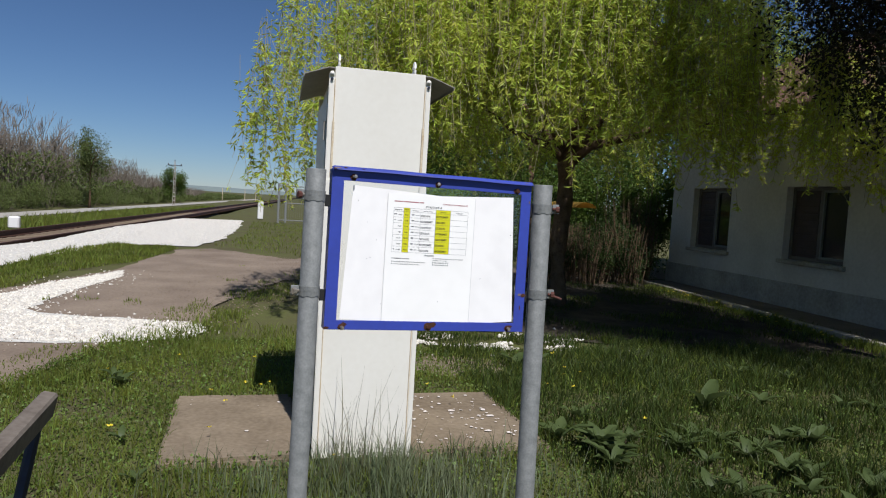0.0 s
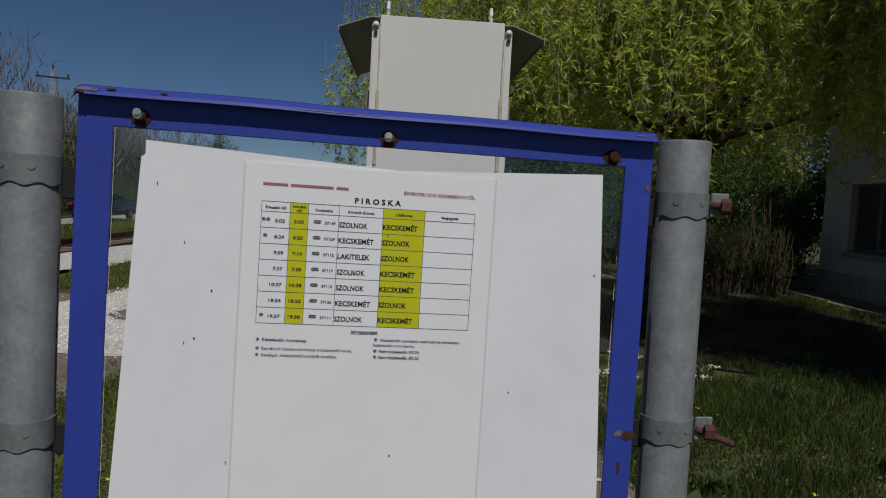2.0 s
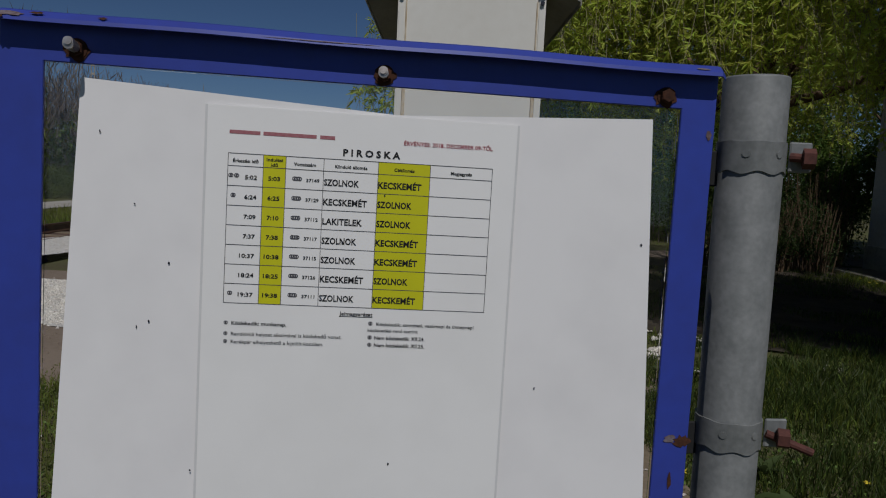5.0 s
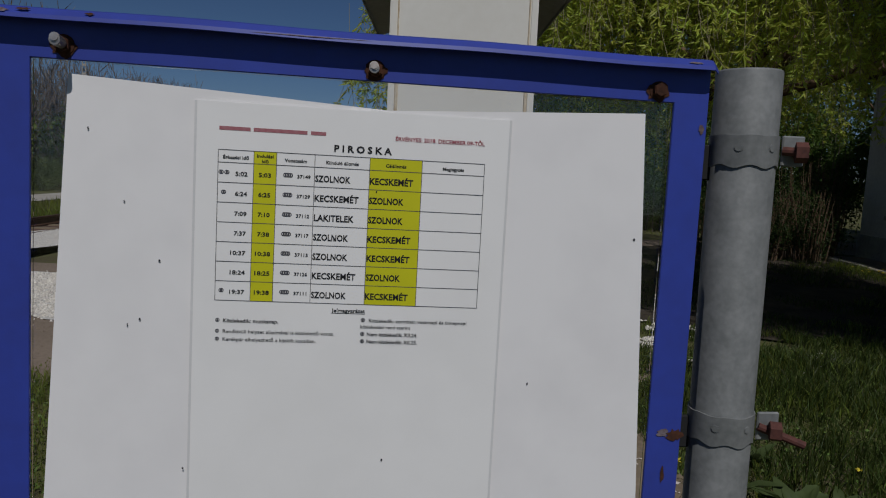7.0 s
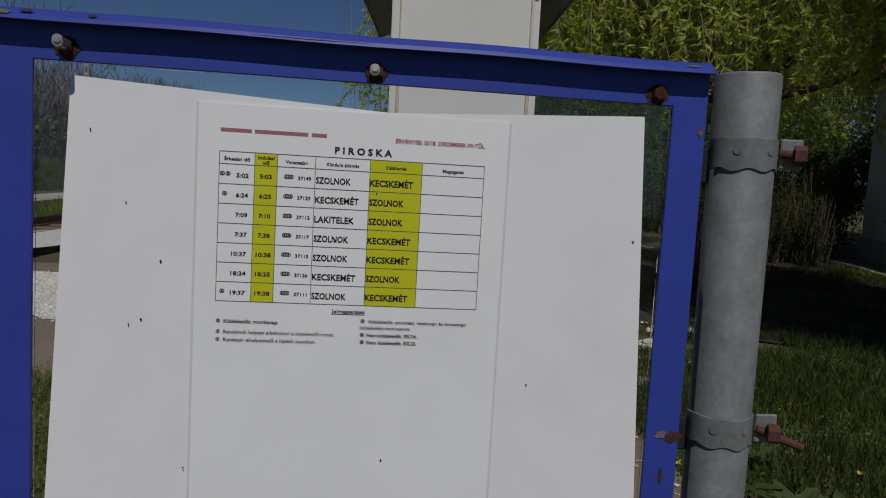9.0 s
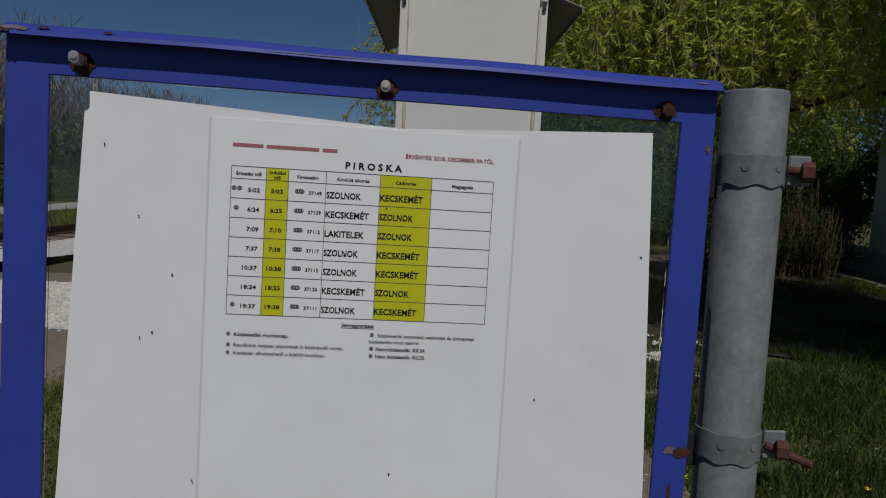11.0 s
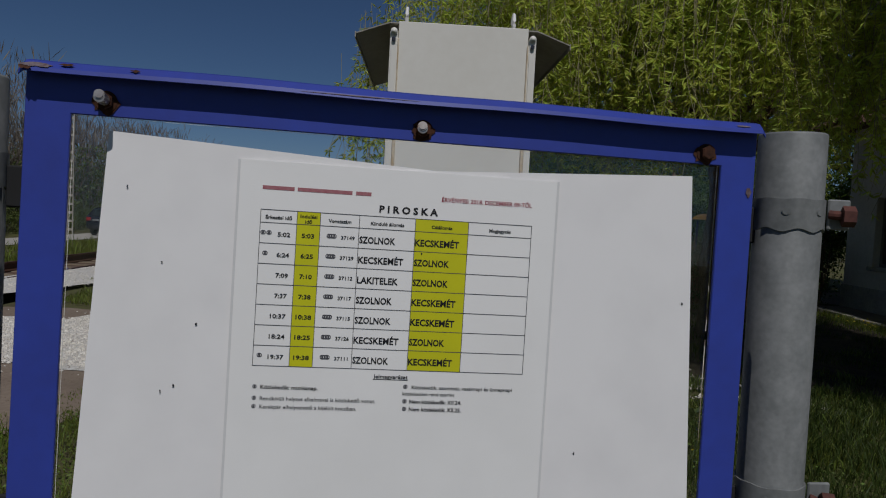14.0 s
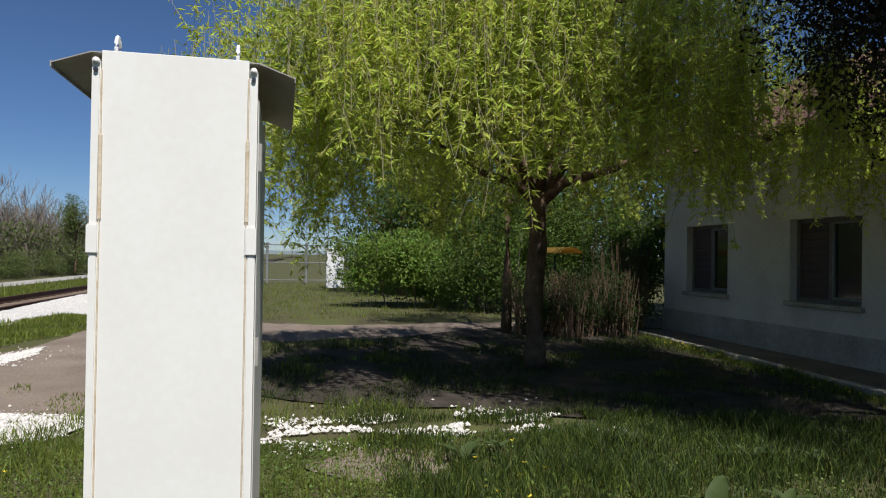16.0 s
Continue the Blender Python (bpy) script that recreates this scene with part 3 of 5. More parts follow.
# the board leans back a little and hangs lower at one end
BM = pose(0.313, BY, 0, 0, 0, BYAW) @ pose(0.24, 0, 1.41, -1.7, 0.8, 0) @ pose(-0.24, 0, -1.41)
board = thing("timetable_board", 0.313, BY, 0, BYAW, "blue steel noticeboard frame with clear panes and rusty bolts", "noticeboard")
board.matrix_basis = BM
BW, ZB, ZT = 0.4795, 1.128, 1.486
SX, SB, STp = 0.0265, 0.021, 0.029
bm = bmesh.new()
o = [(0, ZB), (BW, ZB), (BW, ZT - 0.001), (0, ZT - 0.001)]
q = [(SX, ZB + SB), (BW - 0.0255, ZB + SB), (BW - 0.0255, ZT - STp), (SX, ZT - STp)]
V = [[bm.verts.new((x, y, z)) for x, z in ring] for y in (0.0, 0.003) for ring in (o, q)]
for k in range(4):
    l = (k + 1) % 4
    bm.faces.new((V[0][k], V[0][l], V[1][l], V[1][k]))
    bm.faces.new((V[2][l], V[2][k], V[3][k], V[3][l]))
    bm.faces.new((V[0][l], V[0][k], V[2][k], V[2][l]))
    bm.faces.new((V[1][k], V[1][l], V[3][l], V[3][k]))
bmesh.ops.recalc_face_normals(bm, faces=bm.faces[:])
hard = [e2 for e2 in bm.edges if len(e2.link_faces) == 2 and e2.calc_face_angle() > 0.5]
bmesh.ops.bevel(bm, geom=hard, offset=0.0005, segments=1, affect="EDGES")
part("welded_frame", bm, M_BLUE, board)
# side flanges behind the stiles
for x0, x1 in ((0.0, 0.003), (BW - 0.003, BW)):
    part("flange", box(x0, x1, 0.003, 0.034, ZB, ZT - 0.004, 0.001), M_BLUE, board)
# bent drip lip along the top
bm = bmesh.new()
prof = [(0.006, ZT + 0.002), (-0.002, ZT + 0.002), (-0.007, ZT + 0.0005), (-0.0112, ZT - 0.004), (-0.0118, ZT - 0.0066), (-0.0106, ZT - 0.0068), (-0.0100, ZT - 0.005), (-0.0062, ZT - 0.0008), (-0.002, ZT), (0.006, ZT - 0.0)]
cols = []
for i in range(25):
    x = -0.001 + (BW + 0.002) * (0, 0.008, *[k / 22 for k in range(1, 22)], 0.992, 1)[i]
    sag = -0.0012 * math.sin(i * 0.7) * 0.4
    back = 0.003 if i in (0, 24) else 0
    sag -= 0.0022 if i in (0, 24) else 0
    cols.append([bm.verts.new((x, y + (back if y < 0 else 0), z + sag)) for y, z in prof])
for a, b in zip(cols, cols[1:]):
    for k in range(len(prof)):
        j = (k + 1) % len(prof)
        bm.faces.new((a[k], b[k], b[j], a[j]))
bm.faces.new(cols[0])
bm.faces.new(cols[-1][::-1])
bmesh.ops.recalc_face_normals(bm, faces=bm.faces[:])
lip = part("drip_lip", bm, M_BLUE, board, "sun-bleached blue drip lip with chipped paint")
ob = part("pane", box(SX + 0.0002, BW - 0.0257, 0.0046, 0.0061, ZB + SB + 0.0002, ZT - STp - 0.0002), M_GLASS, board, "clear pane, dusty at its edges")
ob.visible_shadow = False
BOLTS = [(0.047, 1.466, 0.019, 0.35), (0.2435, 1.4645, 0.010, -0.3), (0.4415, 1.4645, 0.004, 0.0), (0.0375, 1.1345, 0.017, 0.3), (0.239, 1.1375, 0.005, 0.0), (0.4385, 1.1365, 0.016, -0.25)]
for i, (x, z, ln, bend) in enumerate(BOLTS):
    bm = tube((x, 0.001, z), (x + bend * 0.004, -ln, z + 0.0015 if i < 3 else z - 0.002), 0.0031, n=12, bevel=0.0007)
    for k in range(int(ln / 0.0013)):
        f = (k + 0.5) * 0.0013 / ln
        tube((x + bend * 0.004 * f, -ln * f, z), (x + bend * 0.004 * f, -ln * f - 0.0006, z), 0.00335, n=12, bm=bm)
    bolt = part("bolt", bm, M_BOLT if i in (0, 1, 3, 5) else M_RUST, board, "zinc bolt end")
    part("nut", tube((x, -0.0058, z), (x, -0.0012, z), 0.0051, n=6, bevel=0.0006), M_RUST, bolt, "rusty hexagon nut")
    part("washer", tube((x, -0.0012, z), (x, -0.0002, z), 0.0066 if i != 4 else 0.0095, n=18), M_RUST, bolt, "rusty washer")
    r = 0.0075
    bm = bmesh.new()
    vs = [bm.verts.new((x + r * random.uniform(0.75, 1.25) * math.cos(k * math.tau / 18), -0.0007, z - 0.001 + r * random.uniform(0.6, 1.1) * math.sin(k * math.tau / 18))) for k in range(18)]
    bm.faces.new(vs[::-1])
    part("rust_stain", bm, M_RUST, bolt)


def flake(x, z, w, h, material, name="paint_flake", y=-0.0123, tilt=42.0, seed=1):
    """A ragged patch where paint has come off."""
    g = random.Random(seed)
    bm = bmesh.new()
    n = 16
    vs = [bm.verts.new((0.5 * w * g.uniform(0.55, 1.15) * math.cos(k * math.tau / n), 0, 0.5 * h * g.uniform(0.55, 1.15) * math.sin(k * math.tau / n))) for k in range(n)]
    bm.faces.new(vs[::-1])
    bm.transform(pose(x, y, z, tilt, 0, 0))
    return part(name, bm, material, board)


for k, (x, dz, w, h, m) in enumerate(((0.010, 0.0, 0.018, 0.005, M_RUSTCHIP), (0.027, 0.0012, 0.010, 0.003, M_RUST), (0.066, 0.001, 0.006, 0.003, M_RUST), (0.004, -0.0015, 0.008, 0.007, M_RUST), (0.318, -0.001, 0.007, 0.003, M_WHITE), (0.462, 0.0005, 0.012, 0.002, M_RUSTCHIP), (0.2, -0.0022, 0.08, 0.0012, M_RUSTCHIP))):
    flake(x, ZT - 0.0028 + dz, w, h, m, seed=k, y=-0.0105 if dz > -0.0012 else -0.0115, tilt=-42)
for k, (x, z, w, h, m) in enumerate(((BW - 0.005, ZT - 0.27, 0.014, 0.010, M_RUST), (BW - 0.014, ZT - 0.268, 0.010, 0.008, M_RUSTCHIP), (BW - 0.004, ZT - 0.046, 0.004, 0.008, M_RUSTCHIP), (0.004, ZB + 0.004, 0.014, 0.008, M_RUST), (BW - 0.012, ZT - 0.30, 0.003, 0.014, M_RUST), (BW * 0.52, ZB + 0.013, 0.02, 0.016, M_RUST), (0.044, ZB + 0.012, 0.014, 0.010, M_RUST), (BW - 0.036, ZB + 0.012, 0.014, 0.010, M_RUST))):
    flake(x, z, w, h, m, y=-0.0006, tilt=0, seed=20 + k)
g = random.Random(77)
for k in range(11):
    x = g.uniform(0.05, 0.44)
    flake(x, g.uniform(ZB + 0.04, ZT - 0.06), g.uniform(0.001, 0.002), g.uniform(0.001, 0.0026), M_STEELDK, "fly_speck", y=0.0009 if 0.12 < x < 0.345 else 0.0021, tilt=0, seed=40 + k)

# ---- papers behind the pane ----


def sheet(name, x, z_top, w, h, tilt, y, material, label):
    """An upright sheet hung from its top left corner, turned by tilt degrees in its plane."""
    bm = bmesh.new()
    n = 10
    front, back = [[[bm.verts.new((w * i / n, y0, -h * j / n)) for i in range(n + 1)] for j in range(n + 1)] for y0 in (0.0, 0.0003)]
    for a, b in zip(front, front[1:]):
        for i in range(n):
            bm.faces.new((b[i], b[i + 1], a[i + 1], a[i]))
    for a, b in zip(back, back[1:]):
        for i in range(n):
            bm.faces.new((a[i], a[i + 1], b[i + 1], b[i]))
    for i in range(n):
        bm.faces.new((front[0][i], front[0][i + 1], back[0][i + 1], back[0][i]))
        bm.faces.new((front[n][i + 1], front[n][i], back[n][i], back[n][i + 1]))
        bm.faces.new((front[i + 1][0], front[i][0], back[i][0], back[i + 1][0]))
        bm.faces.new((front[i][n], front[i + 1][n], back[i + 1][n], back[i][n]))
    ob = tagged(part(name, bm, material), label, "paper")
    ob.matrix_basis = BM @ pose(x, y, z_top, 0, tilt, 0)
    return ob


sheet("blank_sheet", 0.0484, 1.4488, 0.21, 0.297, 2.8, 0.0030, M_PAPER, "blank white paper sheet hung slightly crooked in the board")
sheet("blank_sheet", 0.2248, 1.4371, 0.21, 0.297, -3.1, 0.0025, M_PAPER, "blank white paper sheet backing the timetable")
a4 = sheet("timetable_sheet", 0.1281, 1.4372, 0.210, 0.297, -0.05, 0.0013, M_SHEET, "printed white train timetable with yellow highlighted columns")
FACE = -0.0001


def bar(name, x0, x1, z0, z1, material, y=FACE, parent=None):
    """A printed patch on the sheet; x from its left edge, z down from its top."""
    bm = bmesh.new()
    bm.faces.new([bm.verts.new(p) for p in ((x0, y, -z1), (x1, y, -z1), (x1, y, -z0), (x0, y, -z0))])
    return part(name, bm, material, parent or a4)


TX, TZ, TW, TH = 0.0149, 0.0310, 0.1783, 0.1005
COLS = [0, 0.129, 0.212, 0.353, 0.559, 0.758, 1.0]
HEAD = 0.0826
rowz = [TZ, *[TZ + TH * (HEAD + (1 - HEAD) * i / 7) for i in range(8)]]
bar("highlight", TX + TW * COLS[1], TX + TW * COLS[2], TZ, TZ + TH, M_YELLOW)
bar("highlight", TX + TW * COLS[4], TX + TW * COLS[5], TZ, TZ + TH, M_YELLOW)
for z in rowz:
    bar("rule", TX, TX + TW, z - 0.0002, z + 0.0002, M_GREYINK, FACE - 0.00012)
for c in COLS:
    bar("rule", TX + TW * c - 0.0002, TX + TW * c + 0.0002, TZ, TZ + TH, M_GREYINK, FACE - 0.00014)
TEXTS = []


def text(s, x, z, width, material, size=0.004, bold=0.02):
    """Printed words: left edge x, baseline z down from the sheet's top, set to a width; bold thickens the strokes by that part of the size."""
    cu = bpy.data.curves.new("lettering", "FONT")
    cu.body, cu.size, cu.offset, cu.resolution_u = s, size, bold * size, 2
    ob = bpy.data.objects.new("lettering", cu)
    scene.collection.objects.link(ob)
    TEXTS.append((ob, x, z, width, material))


def colx(i, f=0.0):
    return TX + TW * (COLS[i] + (COLS[i + 1] - COLS[i]) * f)


ROWSTXT = [("5:02", "5:03", "37149", "SZOLNOK", "KECSKEMÉT"), ("6:24", "6:25", "37129", "KECSKEMÉT", "SZOLNOK"), ("7:09", "7:10", "37112", "LAKITELEK", "SZOLNOK"), ("7:37", "7:38", "37117", "SZOLNOK", "KECSKEMÉT"), ("10:37", "10:38", "37115", "SZOLNOK", "KECSKEMÉT"), ("18:24", "18:25", "37126", "KECSKEMÉT", "SZOLNOK"), ("19:37", "19:38", "37111", "SZOLNOK", "KECSKEMÉT")]
CITYW = {"SZOLNOK": 0.0235, "KECSKEMÉT": 0.0295, "LAKITELEK": 0.0268}
RH = TH * (1 - HEAD) / 7


def mark(x, z, w, h, parent=None):
    """A small dark rounded tag with pale strokes in it."""
    bm = bmesh.new()
    c = h * 0.3
    ring = [(x + c, z), (x + w - c, z), (x + w, z + c), (x + w, z + h - c), (x + w - c, z + h), (x + c, z + h), (x, z + h - c), (x, z + c)]
    bm.faces.new([bm.verts.new((px, FACE - 0.0001, -pz)) for px, pz in ring][::-1])
    tag = part("printed_tag", bm, M_GREYINK, a4)
    n = max(1, round(w / 0.0018))
    for k in range(n):
        cx = x + w * (k + 0.5) / n
        bar("stroke", cx - 0.00014, cx + 0.00014, z + h * 0.3, z + h * 0.7, M_SHEET, FACE - 0.0002, tag)


for i, (arr, dep, num, a, b) in enumerate(ROWSTXT):
    z0 = rowz[i + 1]
    w = 0.0079 if len(arr) == 4 else 0.0100
    text(arr, colx(0, 0.835) - w, z0 + RH * 0.65, w, M_INK, 0.0039, 0.022)
    text(dep, colx(1, 0.5) - w / 2, z0 + RH * 0.65, w, M_INK, 0.0039, 0.026)
    text(num, colx(2, 0.9) - 0.0088, z0 + RH * 0.61, 0.0088, M_INK, 0.0032, 0.022)
    text(a, colx(3, 0.015), z0 + RH * 0.73, CITYW[a], M_INK, 0.0060, 0.024)
    text(b, colx(4, 0.01), z0 + RH * 0.72, CITYW[b], M_INK, 0.0060, 0.028)
    mark(colx(2, 0.18), z0 + RH * 0.37, 0.0064, RH * 0.22)
for i, n in ((0, 2), (1, 1), (6, 1)):
    for k in range(n):
        mark(colx(0, 0.02 if n == 2 else 0.1) + k * 0.0037, rowz[i + 1] + RH * 0.38, 0.0033, RH * 0.21)
hz = TZ + TH * HEAD * 0.7
for i, (s, w) in enumerate((("Érkezési idő", 0.0167), ("Indulási", 0.0108), ("Vonatszám", 0.0147), ("Kiinduló állomás", 0.0218), ("Célállomás", 0.0139), ("Megjegyzés", 0.0147))):
    text(s, colx(i, 0.5) - w / 2, hz - (0.0018 if i == 1 else 0), w, M_INK, 0.0030, 0.025)
text("idő", colx(1, 0.5) - 0.0022, hz + 0.0016, 0.0044, M_INK, 0.0030, 0.025)
text("P I R O S K A", 0.0903, 0.0282, 0.0387, M_INK, 0.0063, 0.034)
text("ÉRVÉNYES: 2018. DECEMBER 09-TŐL", 0.1311, 0.0186, 0.0614, M_REDINK, 0.0038, 0.018)
for x0, x1 in ((0.0152, 0.0352), (0.0372, 0.0722), (0.0745, 0.0845)):
    bar("company_name_bar", x0, x1, 0.0157, 0.0181, M_REDBAR, FACE - 0.0001)
fz = TZ + TH
text("Jelmagyarázat", 0.0926, fz + 0.0058, 0.0229, M_INK, 0.0036, 0.02)
bar("underline", 0.0926, 0.1155, fz + 0.0064, fz + 0.0068, M_INK, FACE - 0.0001)
for s, w, dz, bold in (("Közlekedik: munkanap.", 0.0366, 0.0149, 0.02), ("Rendkívüli helyzet alkalmával is közlekedő vonat.", 0.0743, 0.0223, 0.008), ("Kerékpár elhelyezhető a kijelölt kocsiban.", 0.0621, 0.0277, 0.008)):
    text(s, 0.0206, fz + dz, w, M_INK, 0.0036, bold)
    mark(0.0156, fz + dz - 0.0026, 0.0027, 0.0026)
text("Közlekedik: szombati, vasárnapi és ünnepnapi", 0.1184, fz + 0.0122, 0.0682, M_INK, 0.0034, 0.012)
text("közlekedési rend szerint", 0.1126, fz + 0.0166, 0.0348, M_INK, 0.0034, 0.008)
text("Nem közlekedik: XII.24.", 0.1174, fz + 0.0219, 0.0351, M_INK, 0.0036, 0.022)
text("Nem közlekedik: XII.25.", 0.1174, fz + 0.0270, 0.0351, M_INK, 0.0036, 0.022)
for z in (0.0122, 0.0219, 0.0270):
    mark(0.1128, fz + z - 0.0027, 0.0029, 0.0028)
# clear pocket round the printed sheet, folded over at its long edges
for x0, x1 in ((-0.0008, 0.0008), (0.2092, 0.2108)):
    bar("pocket_edge", x0, x1, 0.0, 0.296, M_POCKET, FACE)
bpy.context.view_layer.update()
dg = bpy.context.evaluated_depsgraph_get()
for ob, x, z, width, material in TEXTS:
    me = bpy.data.meshes.new_from_object(ob.evaluated_get(dg))
    vs = [v.co.x for v in me.vertices]
    lo, k = min(vs), width / max(max(vs) - min(vs), 1e-6)
    for v in me.vertices:
        v.co = Vector(((v.co.x - lo) * k, 0.0, v.co.y))
    me.materials.clear()
    me.materials.append(material)
    o = new("lettering", me)
    o.parent = a4
    o.location = (x, FACE - 0.0002, -z)
for ob, *_ in TEXTS:
    cu = ob.data
    bpy.data.objects.remove(ob)
    bpy.data.curves.remove(cu)

# ---- bench at the start ----
bench = thing("bench", -0.33, 2.0, 0, 0, "weathered dark wooden bench with thin metal legs", "bench")
for k, (x, z) in enumerate(((0.0, 0.83),)):
    part("back_plank", box(-0.02, 0.02, -1.5, 0.0, 0, 0.065, 0.006, m=pose(x, 0, z, 0, 12, 0)), M_WOODDK, bench)
for k in range(3):
    part("seat_plank", box(-0.06, 0.06, -1.5, 0.0, 0.42, 0.455, 0.006, m=pose(-0.14 - 0.14 * k, 0, 0)), M_WOODDK, bench)
for y in (-0.2, -1.25):
    bm = bmesh.new()
    limb([(0.0, y + 0.14, 0.84), (-0.04, y + 0.02, 0.5), (-0.05, y - 0.1, 0.0)], [0.014] * 3, 8, bm)
    limb([(-0.05, y, 0.415), (-0.45, y, 0.405), (-0.48, y, 0.0)], [0.014] * 3, 8, bm)
    part("leg_frame", bm, M_STEELDK, bench, "bent dark metal leg frame")

# ---- willow ----
rng = np.random.default_rng(11)
TXW, TYW = 4.68, 9.7
willow = thing("willow_tree", TXW, TYW, 0, 0, "weeping willow with bright spring leaves on hanging twigs", "tree")
bm = bmesh.new()
limb([(0, 0, -0.1), (0.02, 0, 0.2), (0.0, 0.05, 0.9), (0.04, 0, 1.6), (0.02, 0, 2.1), (0.05, 0.0, 2.35)], [0.19, 0.15, 0.135, 0.125, 0.135, 0.13], 12, bm)
ends = []
for k in range(7):
    a = k * math.tau / 7 + rng.uniform(-0.2, 0.2)
    r = rng.uniform(1.6, 3.0)
    z = rng.uniform(3.2, 4.6)
    p = [(0.03, 0, 2.15 + 0.03 * (k % 3)), (0.35 * math.cos(a), 0.35 * math.sin(a), 2.6), (r * 0.55 * math.cos(a + 0.2), r * 0.55 * math.sin(a + 0.2), z - 0.5), (r * math.cos(a), r * math.sin(a), z), (r * 1.25 * math.cos(a), r * 1.25 * math.sin(a), z - 0.15)]
    limb(p, [0.075, 0.06, 0.04, 0.022, 0.009], 7, bm)
    ends.append(p)
# two low limbs, forward and aside
limb([(0.03, 0, 2.1), (0.3, -0.2, 2.4), (0.8, -0.6, 2.55), (1.3, -1.2, 2.9)], [0.09, 0.075, 0.05, 0.02], 7, bm)
limb([(0.0, 0, 2.15), (-0.3, -0.1, 2.35), (-0.9, -0.2, 2.5), (-1.6, -0.3, 2.9)], [0.07, 0.06, 0.04, 0.015], 7, bm)
# side branches and grey twigs inside the crown
for p in ends:
    for k in range(9):
        f = rng.uniform(0.42, 1.0) * 3.99
        i = int(f)
        q = Vector(p[i]).lerp(Vector(p[i + 1]), f - i)
        d = Vector((rng.normal(0, 0.6), rng.normal(0, 0.6), rng.uniform(-0.2, 0.5)))
        limb([q, q + d * 0.55, q + d + Vector((0, 0, -0.25))], [0.016, 0.011, 0.004], 4, bm)
part("trunk", bm, M_BARK, willow, smooth=True)
C, D, L, W, tv, tf = [], [], [], [], [], []
NCL = 150
CL = [(rng.uniform(0, math.tau), 4.1 * math.sqrt(rng.uniform(0.04, 1)), rng.uniform(-0.45, 0.75)) for _ in range(NCL)]
# heavier curtains on the sunny front
CL += [(rng.normal(-2.0, 0.55), rng.uniform(1.0, 3.6), rng.uniform(-0.1, 0.7)) for _ in range(55)]
for s in range(3000):
    ca, cr, cz = CL[rng.integers(0, len(CL))]
    a = ca + rng.normal(0, 0.13) / max(cr, 1.2)
    rr = max(0.3, cr + rng.normal(0, 0.10))
    lump = 0.5 * math.sin(3 * a + 1) + 0.35 * math.sin(7 * a)
    x, y = rr * 1.08 * math.cos(a) - 0.2, rr * 0.78 * math.sin(a) - 0.45
    ztop = 5.4 - 0.115 * rr * rr + 0.35 * lump + rng.uniform(-0.5, 0.3)
    zlow = 1.95 + 0.35 * lump + rng.exponential(0.35) + cz + (0.3 if rr < 2.1 else 0.0)
    if x < -2.8:
        zlow -= 0.25
    if ztop - zlow < 0.5:
        ztop = zlow + rng.uniform(0.5, 1.0)
    ln = min(ztop - zlow, rng.uniform(0.7, 2.2))
    z0 = rng.uniform(zlow + ln, max(ztop, zlow + ln + 0.01)) if rng.uniform() < 0.6 else zlow + ln
    sway = rng.normal(0, 0.2, 2)
    # sprays of leaves at the buds, thicker towards the tip; some withies are almost bare
    bare = rng.uniform() < 0.22
    buds = max(3, int(ln / (0.22 if bare else 0.062)))
    tb = np.sort(rng.uniform(0, 1, buds) ** 0.8)
    nl = rng.integers(2, 6, buds)
    t = np.clip(np.repeat(tb, nl) + rng.normal(0, 0.006, nl.sum()), 0, 1)
    m = len(t)
    px = x + sway[0] * t * t + 0.02 * np.sin(t * 9 + s)
    py = y + sway[1] * t * t + 0.02 * np.cos(t * 8 + s)
    pz = z0 - ln * t
    C.append(np.stack([px, py, pz], 1))
    az = np.repeat(rng.uniform(0, math.tau, buds), nl) + rng.normal(0, 0.9, m)
    d = np.stack([np.cos(az), np.sin(az), rng.uniform(-1.5, 0.25, m)], 1)
    D.append(d)
    L.append(rng.uniform(0.05, 0.115, m))
    W.append(rng.uniform(0.014, 0.023, m))
    # the twig itself, a thin three-sided string
    base = len(tv)
    for t1 in (0, 0.35, 0.7, 1.0):
        cx, cy, cz = x + sway[0] * t1 * t1, y + sway[1] * t1 * t1, z0 - ln * t1
        for q in range(3):
            tv.append((cx + 0.0026 * math.cos(q * 2.1), cy + 0.0026 * math.sin(q * 2.1), cz))
    for g in range(3):
        for q in range(3):
            tf.append((base + g * 3 + q, base + g * 3 + (q + 1) % 3, base + g * 3 + 3 + (q + 1) % 3, base + g * 3 + 3 + q))
C, D, L, W = np.concatenate(C), np.concatenate(D), np.concatenate(L), np.concatenate(W)
# unseen leaves added over the crown to block sun from the ground below
K = 15000
ua = rng.uniform(0, math.tau, K)
ur = 3.9 * np.sqrt(rng.uniform(0, 1, K))
up = np.stack([ur * 1.05 * np.cos(ua) - 0.2, ur * 0.75 * np.sin(ua) - 0.3, 5.5 - 0.105 * ur * ur + rng.uniform(-0.9, 0.35, K)], 1)
C, D = np.concatenate([C, up]), np.concatenate([D, rng.normal(0, 1, (K, 3)) - np.array([0, 0, 0.4])])
L, W = np.concatenate([L, rng.uniform(0.06, 0.11, K)]), np.concatenate([W, rng.uniform(0.014, 0.024, K)])
leaves("crown", C, D, L, W, M_WILLOW, willow, rng)
bulk("twig_mass", tv, tf, M_WITHY, willow)


